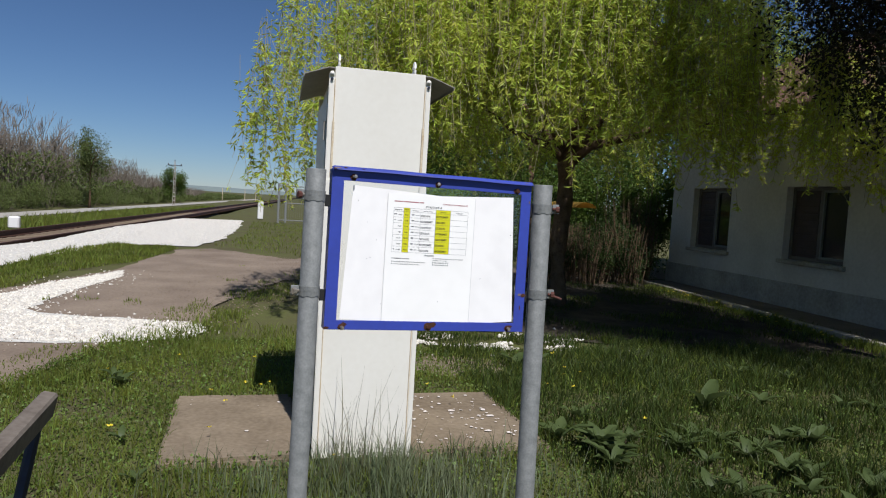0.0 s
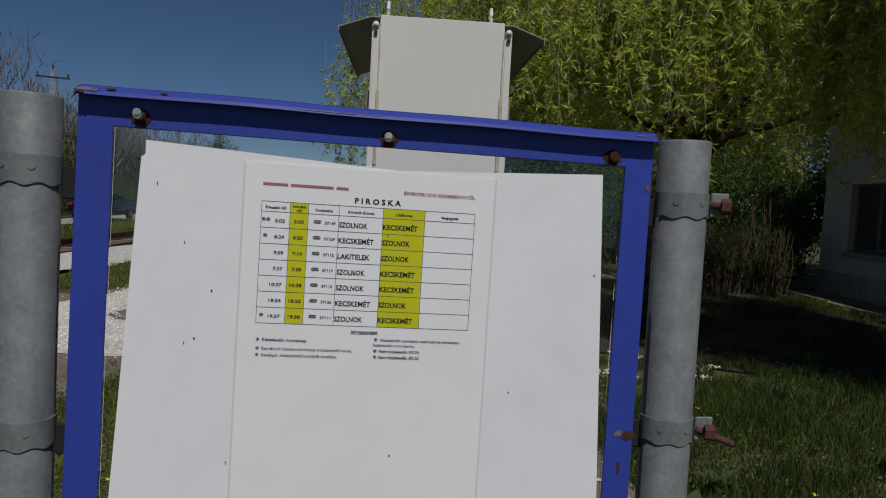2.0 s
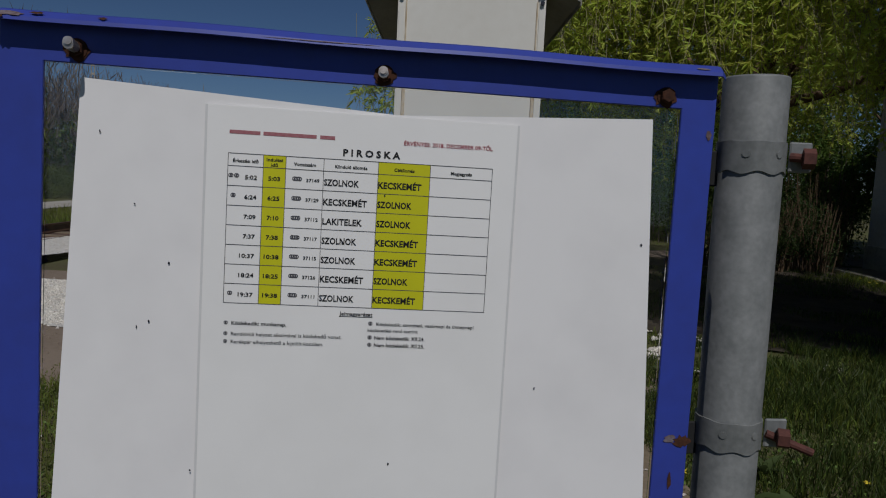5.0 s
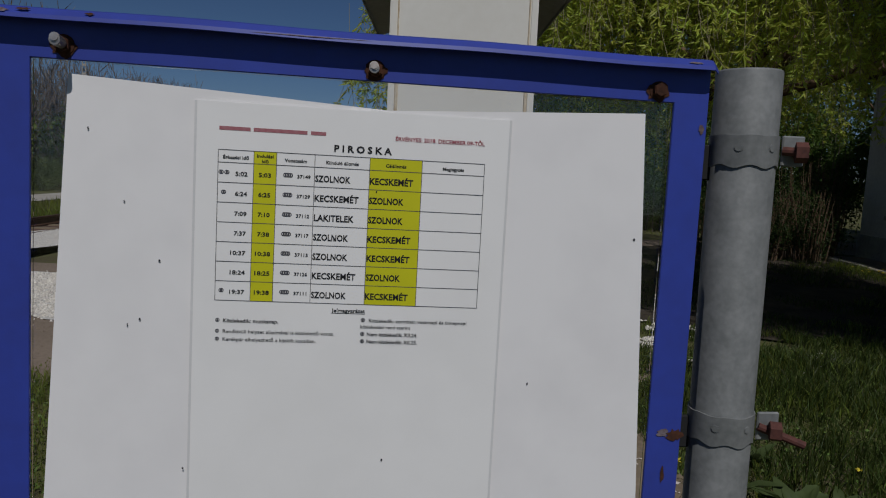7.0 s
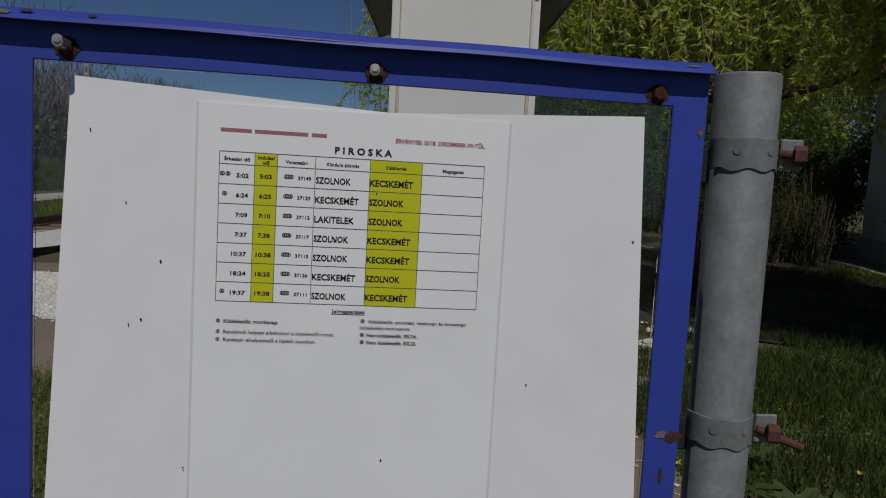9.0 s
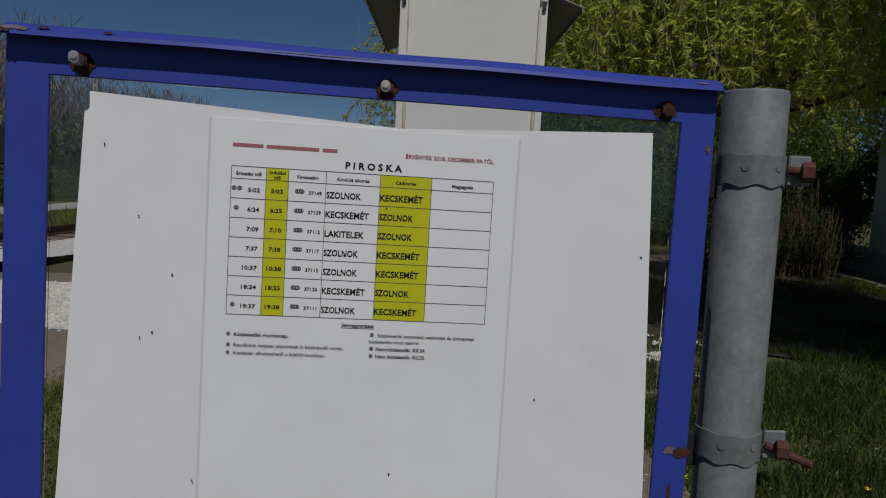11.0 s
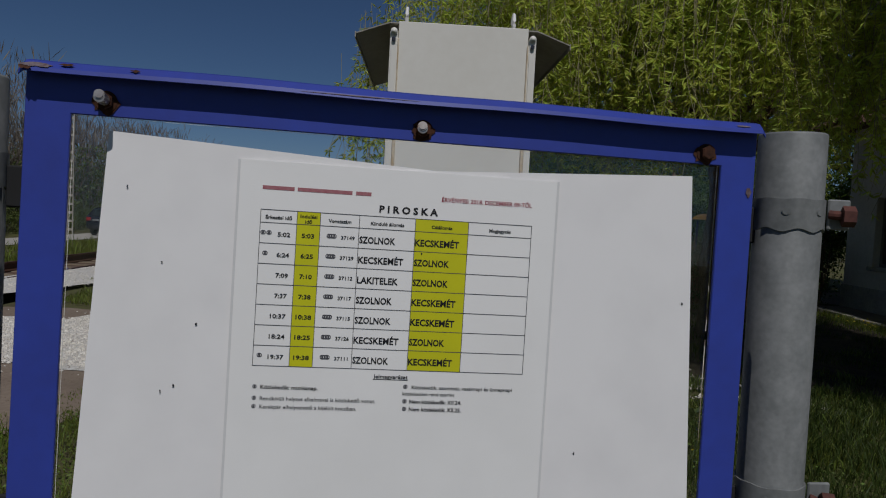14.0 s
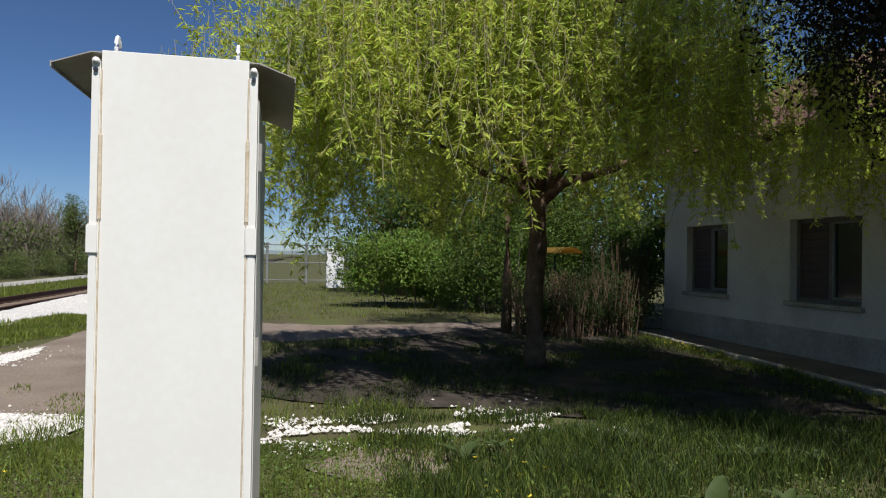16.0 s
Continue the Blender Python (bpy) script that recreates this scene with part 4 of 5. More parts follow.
def tree(name, x, y, h, r, seed, leafm, nleaf, llen, label, trunk_r=0.12, crown_z=0.62, squash=0.75, n_limbs=9, z=0.0, category="tree", group="", dx=0.0, dy=0.0):
    """A tree: tapered trunk with limbs and an uneven crown of small leaves."""
    g = np.random.default_rng(seed)
    t = thing(name, x, y, z, 0, label, category, group)
    b = bmesh.new()
    hz = h * (crown_z - 0.25)
    limb([(0, 0, -0.1), (0.02, 0.03, hz * 0.5), (0, 0, hz), (0.05, 0, h * 0.8)], [trunk_r * 1.3, trunk_r, trunk_r * 0.85, trunk_r * 0.2], 8, b)
    for k in range(n_limbs):
        a = k * 2.4 + g.uniform(-0.3, 0.3)
        q = g.uniform(0.6, 1.0)
        zz = hz + (h - hz) * g.uniform(0.0, 0.45)
        limb([(0, 0, zz), (dx * 0.6 + r * 0.4 * q * math.cos(a), dy * 0.6 + r * 0.4 * q * math.sin(a), zz + 0.12 * h), (dx + r * 0.85 * q * math.cos(a + 0.2), dy + r * 0.85 * q * math.sin(a + 0.2), zz + 0.22 * h)], [trunk_r * 0.5, trunk_r * 0.3, trunk_r * 0.08], 6, b)
    part("trunk", b, M_BARK, t, smooth=True)
    p = blob_points(g, nleaf, dx, dy, h * crown_z, r, r, h * (1 - crown_z) * 1.05, 22, 0.3)
    d = g.normal(0, 1, (nleaf, 3))
    d[:, 2] -= 0.3
    leaves("crown", p, d, g.uniform(0.7, 1.3, nleaf) * llen, g.uniform(0.5, 0.9, nleaf) * llen * 0.55, leafm, t, g)
    return t


tree("plum_tree", 7.2, 4.35, 7.4, 2.95, 21, M_PLUM, 120000, 0.066, "dark purple-leaved plum tree in front of the house", 0.13, 0.63, dx=-0.35, dy=0.9)
tree("shade_tree", 5.85, 13.75, 6.0, 2.2, 22, M_SHADELEAF, 9000, 0.1, "slim young green tree behind the willow", 0.085, 0.62)
for k, (x, y, h, r) in enumerate(((6.5, 26, 6.0, 3.4), (11.5, 22.5, 7.0, 4.0), (9.0, 31, 6.5, 4.0), (13, 17, 7.0, 3.6))):
    tree("garden_tree", x, y, h, r, 70 + k, M_SHADELEAF, 22000, 0.15, "leafy green garden tree behind the shrubs", 0.14, 0.48, group="trees behind the garden")


def bush(name, x, y, rxx, ryy, h, seed, leafm, nleaf, llen, label, z=0.0, group="", category="shrub", stems=14):
    g = np.random.default_rng(seed)
    t = thing(name, x, y, z, 0, label, category, group)
    b = bmesh.new()
    for k in range(stems):
        a = g.uniform(0, math.tau)
        q = math.sqrt(g.uniform(0, 1)) * 0.8
        fx, fy = q * rxx * math.cos(a), q * ryy * math.sin(a)
        limb([(fx * 0.7, fy * 0.7, -0.03), (fx * 0.85, fy * 0.85, h * 0.4), (fx * 1.0 + g.uniform(-.1, .1), fy + g.uniform(-.1, .1), h * g.uniform(0.75, 0.98))], [0.012, 0.009, 0.003], 5, b)
    part("brushwood", b, M_BARK if stems > 40 else M_TWIG, t)
    p = blob_points(g, nleaf, 0, 0, h * 0.5, rxx, ryy, h * 0.55, 24, 0.2)
    p[:, 2] = np.abs(p[:, 2] - 0.03) + 0.03
    d = g.normal(0, 1, (nleaf, 3))
    leaves("foliage", p, d, g.uniform(0.7, 1.3, nleaf) * llen, g.uniform(0.5, 0.9, nleaf) * llen * 0.6, leafm, t, g)
    return t


bush("lilac_bush", 5.9, 20.6, 2.3, 1.5, 2.4, 31, M_BUSH, 22000, 0.12, "leafy green shrub beside the dirt path")
bush("lilac_bush", 8.8, 21.5, 2.4, 1.6, 3.4, 32, M_BUSH, 22000, 0.12, "tall leafy green shrub behind the path")
for k, (x, y, h) in enumerate(((6.9, 13.0, 1.15), (7.9, 13.2, 1.3), (8.6, 14.4, 1.9), (7.6, 14.2, 1.25), (6.3, 13.6, 1.1), (6.9, 14.3, 1.25))):
    bush("hedge_shrub", x, y, 0.85, 0.65, h, 40 + k, M_HEDGE, 3000, 0.055, "half-bare hedge shrub with upright twigs in shade", stems=60, group="hedge by the house")

bush("elder_bush", 9.7, 15.5, 1.0, 0.8, 3.0, 35, M_SHADELEAF, 9000, 0.09, "dense elder bush close behind the house corner")
bush("elder_bush", 9.7, 17.3, 1.9, 1.2, 3.2, 33, M_SHADELEAF, 16000, 0.1, "dense elder bush beyond the house corner")
bush("elder_bush", 7.4, 18.6, 2.1, 1.2, 2.9, 34, M_SHADELEAF, 16000, 0.1, "dense elder bush behind the hedge")

# ---- far things ----
box1 = thing("utility_box", 4.4, 31, 0, -5, "white painted utility box beside the fence", "utility box")
part("body", box(0, 0.74, 0, 0.5, 0.0, 1.62, 0.02), M_WHITE, box1)
part("cap", box(-0.04, 0.78, -0.04, 0.54, 1.62, 1.68, 0.015), M_WHITE, box1)
fence = thing("wire_fence", 1.8, 36, 0, 0, "pale metal mesh fence with pipe posts", "fence")
for i, x in enumerate((0.0, 0.35, 2.2, 4.2)):
    part("post", tube((x, 0, 0), (x, 0, 1.95), 0.06, n=10), M_GALV, fence)
for z in (0.15, 1.0, 1.85):
    part("rail", tube((0, 0, z), (4.2, 0, z), 0.025, n=6), M_GALV, fence)
for i in range(40):
    part("wire", tube((0.1 + i * 0.105, 0, 0.1), (0.1 + i * 0.105, 0, 1.9), 0.004, n=3), M_GALV, fence)
marker = thing("white_marker_post", 0.89, 40, 0, 0, "short white painted concrete marker post", "marker")
part("body", box(0, 0.3, 0, 0.25, 0.0, 1.02, 0.03), M_WHITE, marker)
m2 = thing("white_marker_stone", -6.83, 24.6, -0.12, 0, "low white painted marker stone beyond the track", "marker")
part("body", box(0, 0.32, 0, 0.2, 0.0, 0.38, 0.04), M_WHITE, m2)
can = thing("swing_canopy", 7.55, 15.3, 0, 10, "faded yellow curved canopy of a garden swing", "canopy")
bm = bmesh.new()
prev = None
for k in range(9):
    a = -1.0 + 2.0 * k / 8
    cur = [bm.verts.new((0.36 * math.sin(a), y, 1.38 + 0.27 * math.cos(a))) for y in (-0.6, 0.6)]
    if prev:
        bm.faces.new((prev[0], cur[0], cur[1], prev[1]))
    prev = cur
bmesh.ops.solidify(bm, geom=bm.faces[:], thickness=0.02)
part("roof", bm, M_CANOPY, can)
for x in (-0.28, 0.28):
    part("leg", tube((x, 0.4, 0), (x, 0.4, 1.5), 0.02, n=8), M_STEELDK, can)


def lattice_pole(x, y, h, z):
    p = thing("concrete_pole", x, y, z, 15, "pale pierced concrete power pole with crossarm", "pole", "power poles along the road")
    b = bmesh.new()
    for s in (-1, 1):
        limb([(s * 0.13, 0, 0), (s * 0.07, 0, h)], [0.035, 0.03], 6, b)
    for k in range(int(h / 0.45)):
        zz = 0.2 + k * 0.45
        w = 0.13 - 0.06 * zz / h
        box(-w, w, -0.04, 0.04, zz, zz + 0.12, bm=b)
    part("shaft", b, M_KERB, p)
    part("crossarm", box(-0.8, 0.8, -0.04, 0.04, h - 0.5, h - 0.42), M_STEELDK, p)
    for xx in (-0.7, 0.7, 0.0):
        part("insulator", tube((xx, 0, h - 0.42 if xx else h), (xx, 0, h - 0.22 if xx else h + 0.2), 0.04, n=8), M_BROWN, p)


lattice_pole(-15.85, 40, 7.8, -0.82)
lattice_pole(-7.7, 88, 5.2, -0.7)

for x, y in ((-3.2, 120), (0.3, 126), (2.2, 132)):
    mp = thing("marker_pole", x, y, 0, 0, "thin yellowish marker pole beside the line", "pole", "marker poles beside the line")
    part("shaft", tube((0, 0, 0), (0, 0, 1.9), 0.05, n=6), M_RUSTY, mp)

# thicket and bare trees beyond the road
WZ = -0.82


def bare_tree(x, y, h, seed, spread=0.28, r=0.11):
    g = random.Random(seed)
    t = thing("bare_tree", x, y, WZ, 0, "leafless grey-brown tree above the thicket", "tree", "trees beyond the road")
    b = bmesh.new()

    def grow(p, d, ln, rad, depth):
        q = p + d * ln
        mid = p + d * ln * 0.5 + Vector((g.uniform(-.05, .05), g.uniform(-.05, .05), 0)) * ln
        limb([p, mid, q], [rad, rad * 0.8, rad * 0.62], 5 if depth < 2 else 3, b)
        if depth >= 5:
            return
        for k in range(3 if depth < 4 else 2):
            nd = (d + Vector((g.uniform(-1, 1), g.uniform(-1, 1), g.uniform(-0.25, 0.7))) * (spread * 1.9)).normalized()
            grow(p + d * ln * g.uniform(0.55, 1.0), nd, ln * g.uniform(0.62, 0.85), max(rad * 0.6, 0.016), depth + 1)

    grow(Vector((0, 0, -0.1)), Vector((g.uniform(-.06, .06), 0, 1)).normalized(), h * 0.34, r, 0)
    part("branchwork", b, M_TWIG, t)


g = random.Random(4)
far = []
for i in range(26):
    y = 30 + i * 3.6 + g.uniform(-1.2, 1.2)
    x = rx(y, -15.2 - g.uniform(0, 2.5))
    h = 8.2 * min(1.0, max(0.35, 1.35 - y / 120)) * g.uniform(0.8, 1.2)
    bare_tree(x, y, h, 100 + i)
tree("poplar_tree", -13.2, 70, 7.3, 1.7, 61, M_FARBUSH, 5000, 0.2, "slim young green poplar beyond the road", 0.1, 0.6, z=WZ)
tree("round_tree", -9.4, 108, 5.4, 2.3, 62, M_SHADELEAF, 5000, 0.25, "dark round-crowned tree by the road", 0.15, 0.55, z=WZ)
for i in range(30):
    y = 26 + i * 3.2
    bush("thicket_bush", rx(y, -14.2 - g.uniform(0, 1.5)), y, g.uniform(1.6, 2.6), g.uniform(1.8, 2.6), g.uniform(1.7, 3.0) * min(1.0, max(0.45, 1.3 - y / 130)), 200 + i, M_FARBUSH, 3000, 0.13, "dense green thicket bush along the road", z=WZ, group="thicket along the road", stems=8)
# woods far off
gg = np.random.default_rng(9)
N = 120000
p = np.empty((N, 3))
p[:, 1] = gg.uniform(20, 240, N)
off = gg.uniform(-26, -14.5, N)
p[:, 0] = -4.85 + (p[:, 1] - 18.26) * RS + off
hmax = 4.9 + 1.5 * np.sin(p[:, 1] * 0.21) * np.cos(p[:, 1] * 0.083)
p[:, 2] = WZ + gg.uniform(0, 1, N) ** 0.8 * np.clip(hmax, 2, 9) * np.clip(1.4 - p[:, 1] / 105, 0.22, 1)
d = gg.normal(0, 1, (N, 3))
d[:, 2] += 0.9
tagged(leaves("far_woods", p, d, gg.uniform(0.15, 0.45, N), gg.uniform(0.07, 0.2, N), M_FARBUSH, None, gg), "hazy brown and green woodland strip far off", "woods", kind="stuff")

N = 60000
p = np.empty((N, 3))
p[:, 1] = gg.uniform(24, 160, N)
p[:, 0] = -4.85 + (p[:, 1] - 18.26) * RS + gg.uniform(-24, -15.5, N)
hm = 8.3 + 1.2 * np.sin(p[:, 1] * 0.33) + 0.8 * np.sin(p[:, 1] * 0.91)
p[:, 2] = WZ + gg.uniform(0.15, 1, N) * hm * np.clip(1.35 - p[:, 1] / 125, 0.25, 1) - 0.6
d = gg.normal(0, 0.35, (N, 3))
d[:, 2] += 1
tagged(leaves("leafless_twigs", p, d, gg.uniform(0.5, 1.3, N), gg.uniform(0.03, 0.075, N), M_BROWNTWIG, None, gg), "haze of leafless brown twigs above the thicket", "woods", kind="stuff")

# ---- car on the road ----
car = thing("car", -13.57, 41.0, -0.78, -5, "dark blue estate car on the country road", "car")
prof = [(-2.15, 0.35), (-2.2, 0.75), (-2.05, 0.95), (-1.75, 1.42), (-1.2, 1.48), (0.2, 1.46), (0.95, 0.98), (1.9, 0.82), (2.15, 0.6), (2.15, 0.32)]
bm = bmesh.new()
L_, R_ = [], []
for y, z in prof:
    w = 0.86 if z < 1.0 else 0.70
    L_.append(bm.verts.new((-w, y, z)))
    R_.append(bm.verts.new((w, y, z)))
n = len(prof)
for i in range(n):
    j = (i + 1) % n
    bm.faces.new((L_[i], L_[j], R_[j], R_[i]))
bm.faces.new(L_)
bm.faces.new(R_[::-1])
bmesh.ops.recalc_face_normals(bm, faces=bm.faces[:])
bmesh.ops.bevel(bm, geom=bm.edges[:], offset=0.06, segments=2, affect="EDGES", clamp_overlap=True)
part("body", bm, M_CAR, car, smooth=True)
part("rear_window", box(-0.6, 0.6, -0.02, 0.02, -0.2, 0.2, 0.01, m=pose(0, -1.93, 1.2, -30, 0, 0)), M_DARKGLASS, car)
part("tailgate_band", box(-0.5, 0.5, -2.22, -2.16, 0.78, 0.86, 0.01), M_GALV, car, "bright tailgate trim")
for s in (-1, 1):
    part("tail_lamp", box(s * 0.72 - 0.1, s * 0.72 + 0.1, -2.21, -2.1, 0.78, 0.95, 0.02), M_REDLAMP, car)
    part("side_window", box(s * 0.79 - 0.02, s * 0.79 + 0.02, -1.5, 0.4, 1.02, 1.36, 0.01), M_DARKGLASS, car)
    for y in (-1.35, 1.35):
        wh = part("wheel", tube((s * 0.72, y, 0.32), (s * 0.9, y, 0.32), 0.32, n=20, bevel=0.03), M_TYRE, car)
        part("rim", tube((s * 0.88, y, 0.32), (s * 0.91, y, 0.32), 0.2, n=14), M_GALV, wh)

# ---- loose stones, grass, weeds ----


def stones(name, pts, smin, smax, material, label, seed):
    g = np.random.default_rng(seed)
    n = len(pts)
    base = np.array([(1, 0, 0), (0, 1, 0), (-1, 0, 0), (0, -1, 0), (0, 0, 0.8), (0, 0, -0.5)], float)
    s = g.uniform(smin, smax, n)
    v = base[None] * s[:, None, None] * g.uniform(0.6, 1.3, (n, 6, 1))
    a = g.uniform(0, math.tau, n)
    c, sn = np.cos(a)[:, None], np.sin(a)[:, None]
    x, y = v[:, :, 0] * c - v[:, :, 1] * sn, v[:, :, 0] * sn + v[:, :, 1] * c
    v = np.stack([x, y, v[:, :, 2]], 2) + pts[:, None, :]
    f = np.array([(0, 1, 4), (1, 2, 4), (2, 3, 4), (3, 0, 4), (1, 0, 5), (2, 1, 5), (3, 2, 5), (0, 3, 5)])
    F = (np.arange(n)[:, None, None] * 6 + f[None]).reshape(-1, 3)
    return tagged(bulk(name, v.reshape(-1, 3), F, material), label, "stones", kind="stuff")


def scatter(g, n, poly, z):
    """Random points inside a polygon."""
    P = np.array(poly)
    out = np.empty((0, 2))
    while len(out) < n:
        q = g.uniform(P.min(0), P.max(0), (n * 2, 2))
        ins = np.zeros(len(q), bool)
        for a, b in zip(P, np.roll(P, -1, 0)):
            hit = ((a[1] > q[:, 1]) != (b[1] > q[:, 1])) & (q[:, 0] < (b[0] - a[0]) * (q[:, 1] - a[1]) / (b[1] - a[1] + 1e-12) + a[0])
            ins ^= hit
        out = np.concatenate([out, q[ins]])
    return np.column_stack([out[:n], np.full(n, z)])


g5 = np.random.default_rng(15)
stones("white_chippings", np.concatenate([scatter(g5, 24000, STRIP, 0.005), scatter(g5, 12000, PLATFORM, 0.006)]), 0.007, 0.022, M_STONE, "loose white crushed stone chippings", 1)
halo = scatter(g5, 6500, STRIP, 0.0)
halo[:, :2] += g5.normal(0, 0.17, (len(halo), 2))
stones("white_chippings", halo, 0.006, 0.02, M_STONE, "stray white chippings along the strip", 3)
c1 = np.column_stack([g5.uniform(1.0, 4.1, 3200), 6.9 + g5.normal(0, 0.3, 3200), np.full(3200, 0.006)])
c1 = c1[np.array([noise.noise(Vector((x * 1.7, y * 3.5, 3))) > 0.1 for x, y, _ in c1])]
stones("white_chippings", c1, 0.008, 0.026, M_STONE, "white stone chips strewn in the grass", 2)


def grass(name, pts, hmin, hmax, width, material, label, seed, lean=0.35):
    g = np.random.default_rng(seed)
    n = len(pts)
    clump = np.array([noise.noise(Vector((x * 1.6, y * 1.6, 31))) + 0.7 * noise.noise(Vector((x * 5.5, y * 5.5, 17))) for x, y, _ in pts])
    h = g.uniform(hmin, hmax, n) * np.clip(0.85 + 1.1 * clump, 0.3, 1.9)
    a = g.uniform(0, math.tau, n)
    s = np.stack([np.cos(a), np.sin(a), np.zeros(n)], 1) * (width * g.uniform(0.6, 1.3, n))[:, None]
    b = g.uniform(0, math.tau, n)
    l = np.stack([np.cos(b), np.sin(b), np.zeros(n)], 1) * (h * g.uniform(0.1, lean, n))[:, None]
    up = np.stack([np.zeros(n), np.zeros(n), h], 1)
    v = np.stack([pts - s, pts + s, pts + l * 0.35 + up * 0.6 - s * 0.7, pts + l * 0.35 + up * 0.6 + s * 0.7, pts + l + up * 0.98], 1)
    F = (np.arange(n)[:, None, None] * 5 + np.array([(0, 1, 3), (0, 3, 2), (2, 3, 4)])[None]).reshape(-1, 3)
    return tagged(bulk(name, v.reshape(-1, 3), F, material), label, "grass", kind="stuff")


EDGE_Y = [4.9, 5.5, 6.1, 6.8, 7.5, 8.1, 9.4, 10.5, 12.9, 13.3]
EDGE_X = [-1.9, -1.44, -1.27, -1.0, -0.35, -0.2, -0.1, 0.4, 1.3, 6.0]


def keep(p):
    """Leave slabs, cabinet, paths and stones free of grass."""
    x, y = p[:, 0], p[:, 1]
    slab = ((x > -0.22) & (x < 1.9) & (y > 3.85) & (y < 4.97))
    dirt = (x < np.interp(y, EDGE_Y, EDGE_X)) & (y > 4.9)
    bare = np.array([noise.noise(Vector((a * 0.9, b * 0.9, 7))) for a, b in zip(x, y)])
    edge = 7.75 - 0.42 * np.clip(x - 2.6, 0, 9) + 0.5 * bare
    shade = (y > edge) & (bare > -0.42)
    chips = (np.abs(y - 6.85) < 0.25) & (x > 1.0) & (x < 4.0) & (bare > -0.1)
    soil = (np.hypot((x - 2.0) / 0.45, (y - 5.95) / 0.35) < 1) & (np.sin(x * 311) > 0.3)
    return p[~(slab | dirt | shade | chips | soil | (x > 7.4))]


near = keep(np.column_stack([g5.uniform(-3.2, 5.5, 90000), 1.6 + 5.4 * g5.uniform(0, 1, 90000) ** 1.1, np.zeros(90000)]))
near = near[(near[:, 0] < 2.1) | (np.sin(near[:, 0] * 991) > 0.45)]
grass("grass", near, 0.025, 0.095, 0.0028, M_GRASS, "short rough spring grass round the posts and slabs", 1, 0.95)
mid = keep(np.column_stack([g5.uniform(-3, 7.7, 50000), g5.uniform(5.0, 12.5, 50000), np.zeros(50000)]))
grass("grass", mid, 0.03, 0.12, 0.0042, M_GRASS, "rough spring grass in front of the willow", 2, 0.9)
isl = np.concatenate([scatter(g5, 11000, [(-3.6, 10.5), (-3.5, 12.6), (-3.45, 16), (-2.84, 18.4), (-1.3, 17.9), (-1.7, 14.5), (-2.5, 12.5), (-2.8, 10.2)], 0.0), scatter(g5, 12000, [(1.3, 16.6), (11, 17.5), (11, 30), (0.6, 36), (0.2, 24), (-0.6, 19)], 0.0)])
verge = scatter(g5, 26000, [(rx(8, -9.5), 8), (rx(8, -2.5), 8), (rx(75, -2.5), 75), (rx(75, -9.5), 75)], 0.0)
verge[:, 2] = [lie(x, y) for x, y, _ in verge]
grass("grass", verge, 0.1, 0.34, 0.016, M_GRASS, "rank green grass on the verge beyond the track", 7, 0.7)
grass("grass", isl, 0.03, 0.11, 0.008, M_GRASS, "patchy grass along the track and path", 3, 0.9)
# taller blades at the right; their dark colour stands in for tree shade
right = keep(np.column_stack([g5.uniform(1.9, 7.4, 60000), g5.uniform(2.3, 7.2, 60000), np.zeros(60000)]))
grass("grass", right, 0.04, 0.15, 0.0038, M_SHADEGRASS, "taller grass with tree shade put into its darker colour", 4, 0.8)
tuft = np.column_stack([g5.normal(0.95, 0.45, 3000), g5.uniform(2.9, 3.76, 3000), np.zeros(3000)])
grass("grass_tuft", tuft, 0.05, 0.22, 0.0026, M_GREYGRASS, "taller grey-green grass tuft at the cabinet's foot", 5, 0.5)
stem = np.column_stack([g5.uniform(0.55, 1.15, 70), g5.uniform(3.4, 3.74, 70), np.zeros(70)])
grass("dry_stems", stem, 0.2, 0.42, 0.0022, M_DRY, "thin dry grass stems at the cabinet's foot", 6, 0.35)


cov = keep(np.column_stack([g5.uniform(-2.2, 4.8, 60000), 1.6 + 5.4 * g5.uniform(0, 1, 60000), g5.uniform(0.0, 0.045, 60000)]))
cov = cov[(cov[:, 0] < 2.1) | (np.sin(cov[:, 0] * 977) > 0.3)]
cd = g5.normal(0, 1, (len(cov), 3))
cd[:, 2] = np.abs(cd[:, 2]) * 0.5
tagged(leaves("ground_cover", cov, cd, g5.uniform(0.012, 0.032, len(cov)), g5.uniform(0.008, 0.02, len(cov)), M_CLOVER, None, g5, 0.1), "low clover and small weeds among the grass", "weeds", kind="stuff")
# ragged edges of the bare earth, and tufts on it
edge = np.column_stack([g5.uniform(-4.5, 1.6, 60000), g5.uniform(5.0, 17.5, 60000), np.full(60000, -0.004)])
nz = np.array([noise.noise(Vector((a * 0.8, b * 0.8, 11))) + 0.6 * noise.noise(Vector((a * 3.1, b * 3.1, 5))) for a, b, _ in edge])
line = np.abs(edge[:, 0] - np.interp(edge[:, 1], EDGE_Y, EDGE_X)) < 0.4 + 0.3 * nz
edge = edge[(line & (nz > -0.25)) | (nz > 0.62)]
grass("grass", edge, 0.015, 0.06, 0.0045, M_GRASS, "thin grass creeping onto the bare earth", 9, 1.0)
# thin grass under the willow, its shade deepened by the darker blade colour
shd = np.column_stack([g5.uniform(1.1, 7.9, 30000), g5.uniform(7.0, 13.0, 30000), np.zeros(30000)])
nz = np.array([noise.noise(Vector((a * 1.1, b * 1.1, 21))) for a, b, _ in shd])
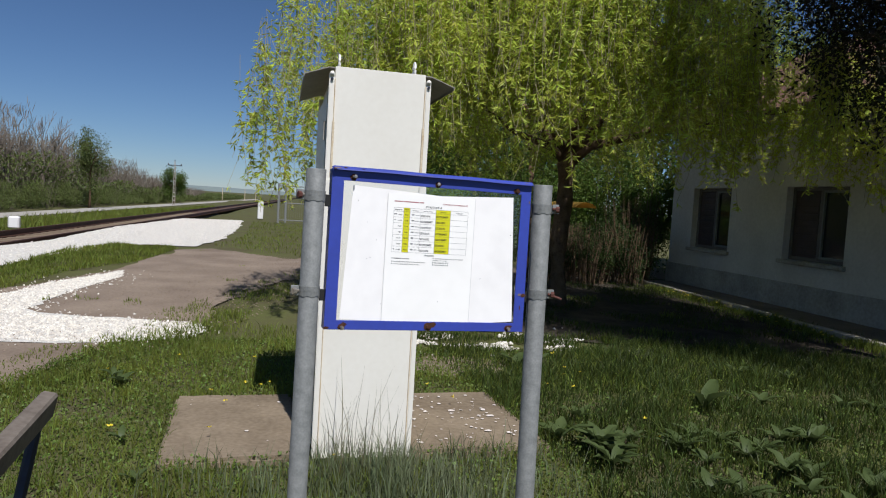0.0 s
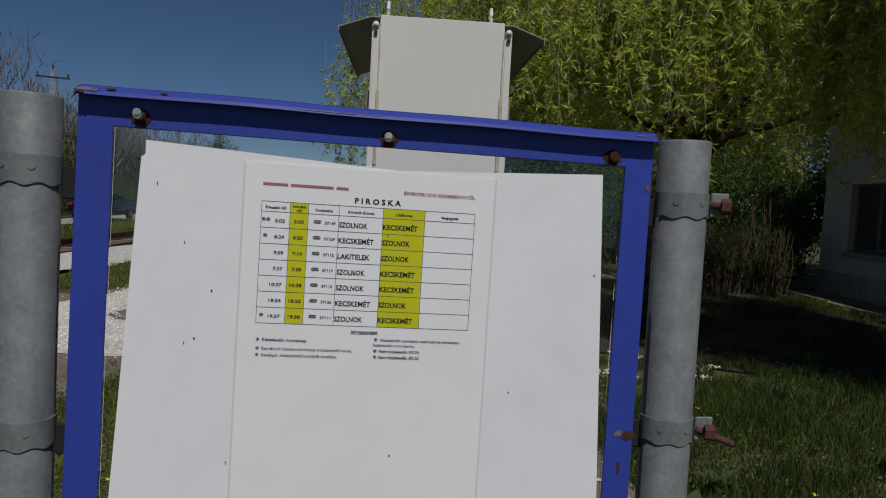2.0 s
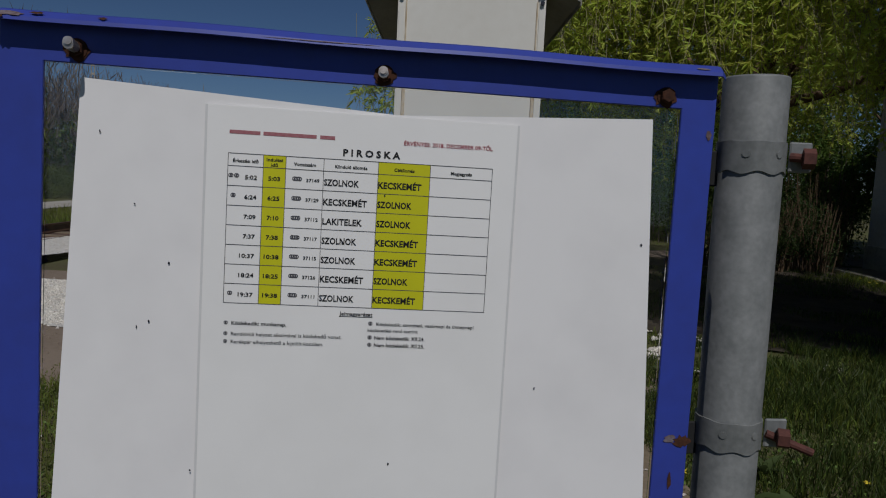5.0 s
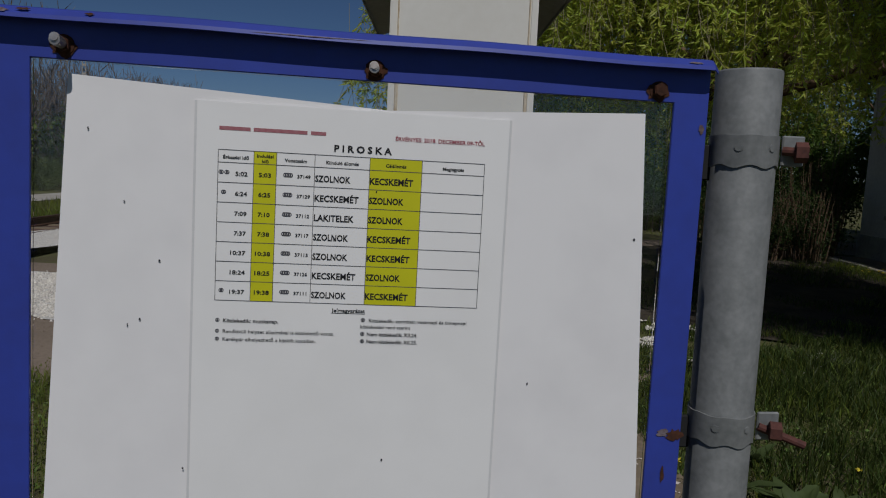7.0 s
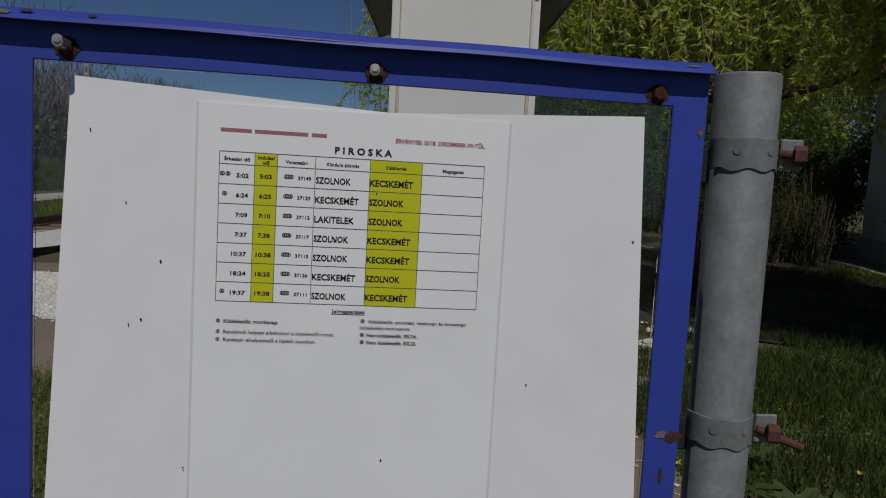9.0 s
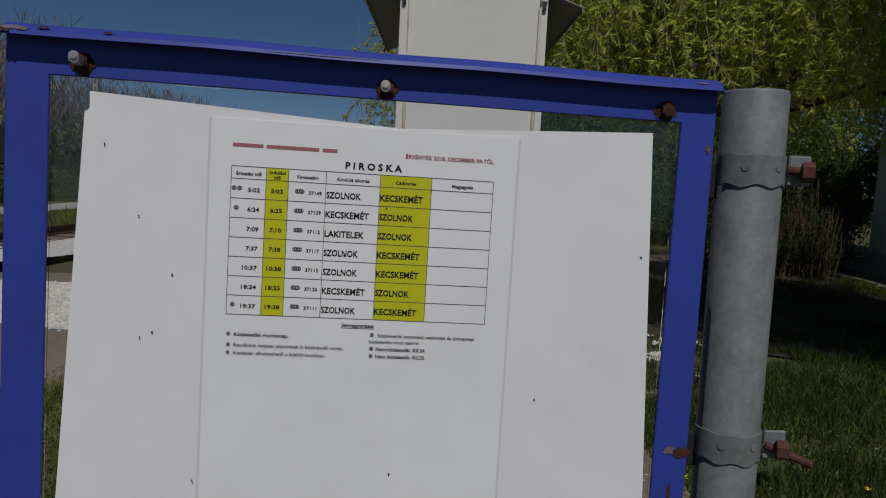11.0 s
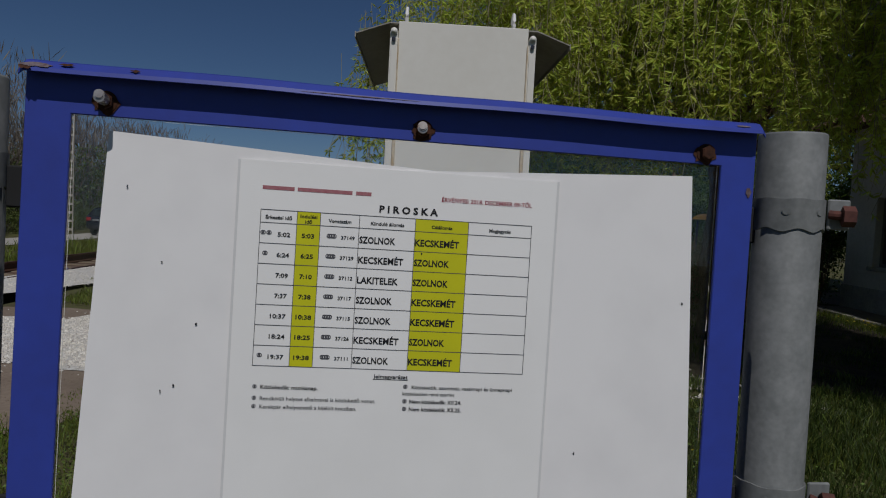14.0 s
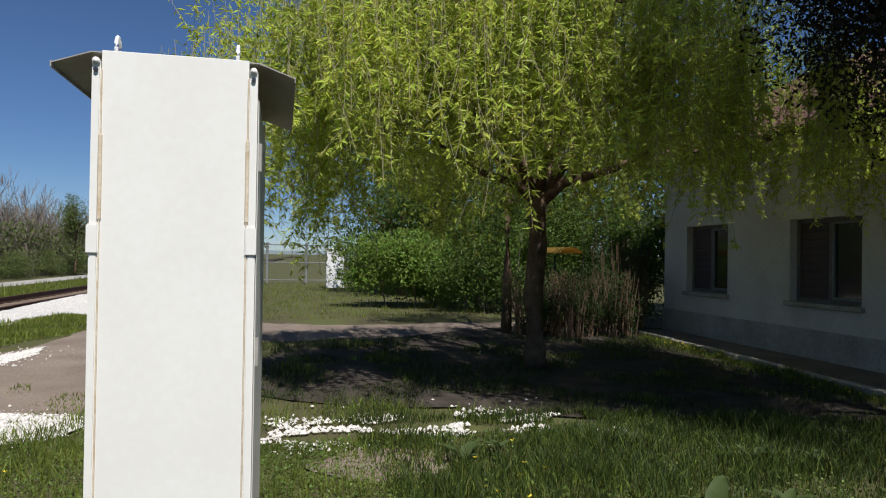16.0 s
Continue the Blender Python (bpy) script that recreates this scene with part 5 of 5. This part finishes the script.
grass("grass", shd[nz > -0.08], 0.02, 0.09, 0.004, M_SHADEGRASS, "thin patchy grass in the shade of the willow", 10, 0.9)
peb = scatter(g5, 5000, [(-3, 5.4), (-1.6, 5.7), (-0.4, 6.9), (0.9, 9.5), (1.3, 11.5), (2.6, 13), (6, 14.4), (6, 15.8), (2.9, 15), (-0.6, 18), (-1.7, 15), (-2, 10), (-3, 9)], -0.002)
stones("pebbles", peb, 0.005, 0.016, M_DIRT, "small brown pebbles and clods on the dirt", 12)


def weed(x, y, n, ln, seed):
    g = random.Random(seed)
    t = thing("dock_plant", x, y, 0, g.uniform(0, 360), "broad-leaved green dock plant in the grass", "weed", "weeds in the grass")
    for k in range(n):
        b = bmesh.new()
        a = k * 2.4 + g.uniform(-.3, .3)
        l = ln * g.uniform(0.7, 1.2)
        up = g.uniform(0.7, 1.3)
        rows = []
        for i in range(6):
            f = i / 5
            w = l * 0.165 * math.sin(math.pi * min(0.97, 0.1 + 0.88 * f)) + 0.002
            r = l * f * math.cos(up * (1 - 0.5 * f))
            z = 0.02 + l * f * math.sin(up) * (1 - 0.38 * f)
            rows.append([b.verts.new((r, s * w * g.uniform(0.8, 1.2), z + abs(s) * w * g.uniform(0.1, 0.8))) for s in (-1, 0, 1)])
        for p, q in zip(rows, rows[1:]):
            for i in range(2):
                b.faces.new((p[i], p[i + 1], q[i + 1], q[i]))
        b.transform(Matrix.Rotation(a, 4, "Z"))
        part("leaf", b, M_DOCK, t, smooth=True)


gw = random.Random(8)
for i in range(26):
    weed(gw.uniform(2.1, 3.8), gw.uniform(2.5, 3.9), gw.randint(6, 10), gw.uniform(0.11, 0.2), i)
for i in range(8):
    weed(gw.uniform(2.2, 5.0), gw.uniform(4.3, 6.4), gw.randint(4, 7), gw.uniform(0.12, 0.22), 60 + i)
for i in range(8):
    weed(gw.uniform(-1.2, -0.3), gw.uniform(3.0, 5.6), gw.randint(4, 7), gw.uniform(0.08, 0.14), 80 + i)
weed(3.5, 4.5, 3, 0.27, 95)
weed(2.05, 3.95, 6, 0.2, 96)

# small yellow flowers beside the kerb and a few in the lawn
gf = np.random.default_rng(41)
fy = gf.uniform(6.8, 11.5, 70)
fx = 8.33 - (13.6 - fy) * 0.123 - 0.12 - gf.exponential(0.14, 70)
lawn = np.column_stack([gf.uniform(-1.2, 3.5, 26), gf.uniform(3.6, 6.0, 26)])
heads = np.concatenate([np.column_stack([fx, fy]), lawn])
heads = np.column_stack([heads, gf.uniform(0.06, 0.13, len(heads))])
petals = np.repeat(heads, 7, axis=0)
pd = gf.normal(0, 1, (len(petals), 3))
pd[:, 2] = np.abs(pd[:, 2]) * 0.35
tagged(leaves("small_flowers", petals, pd, gf.uniform(0.014, 0.024, len(petals)), gf.uniform(0.008, 0.012, len(petals)), M_PETAL, None, gf, 0.1), "small yellow spring flowers in grass and along the kerb", "flowers", kind="stuff")
edge = np.column_stack([8.33 - (13.6 - gf.uniform(5.5, 12.5, 5000)) * 0.123, np.zeros(5000), np.zeros(5000)])
edge[:, 1] = 13.6 - (8.33 - edge[:, 0]) / 0.123
edge[:, 0] -= 0.08 + gf.exponential(0.12, 5000)
grass("grass", edge, 0.03, 0.13, 0.004, M_GRASS, "dry sunlit grass along the kerb", 14, 0.8)
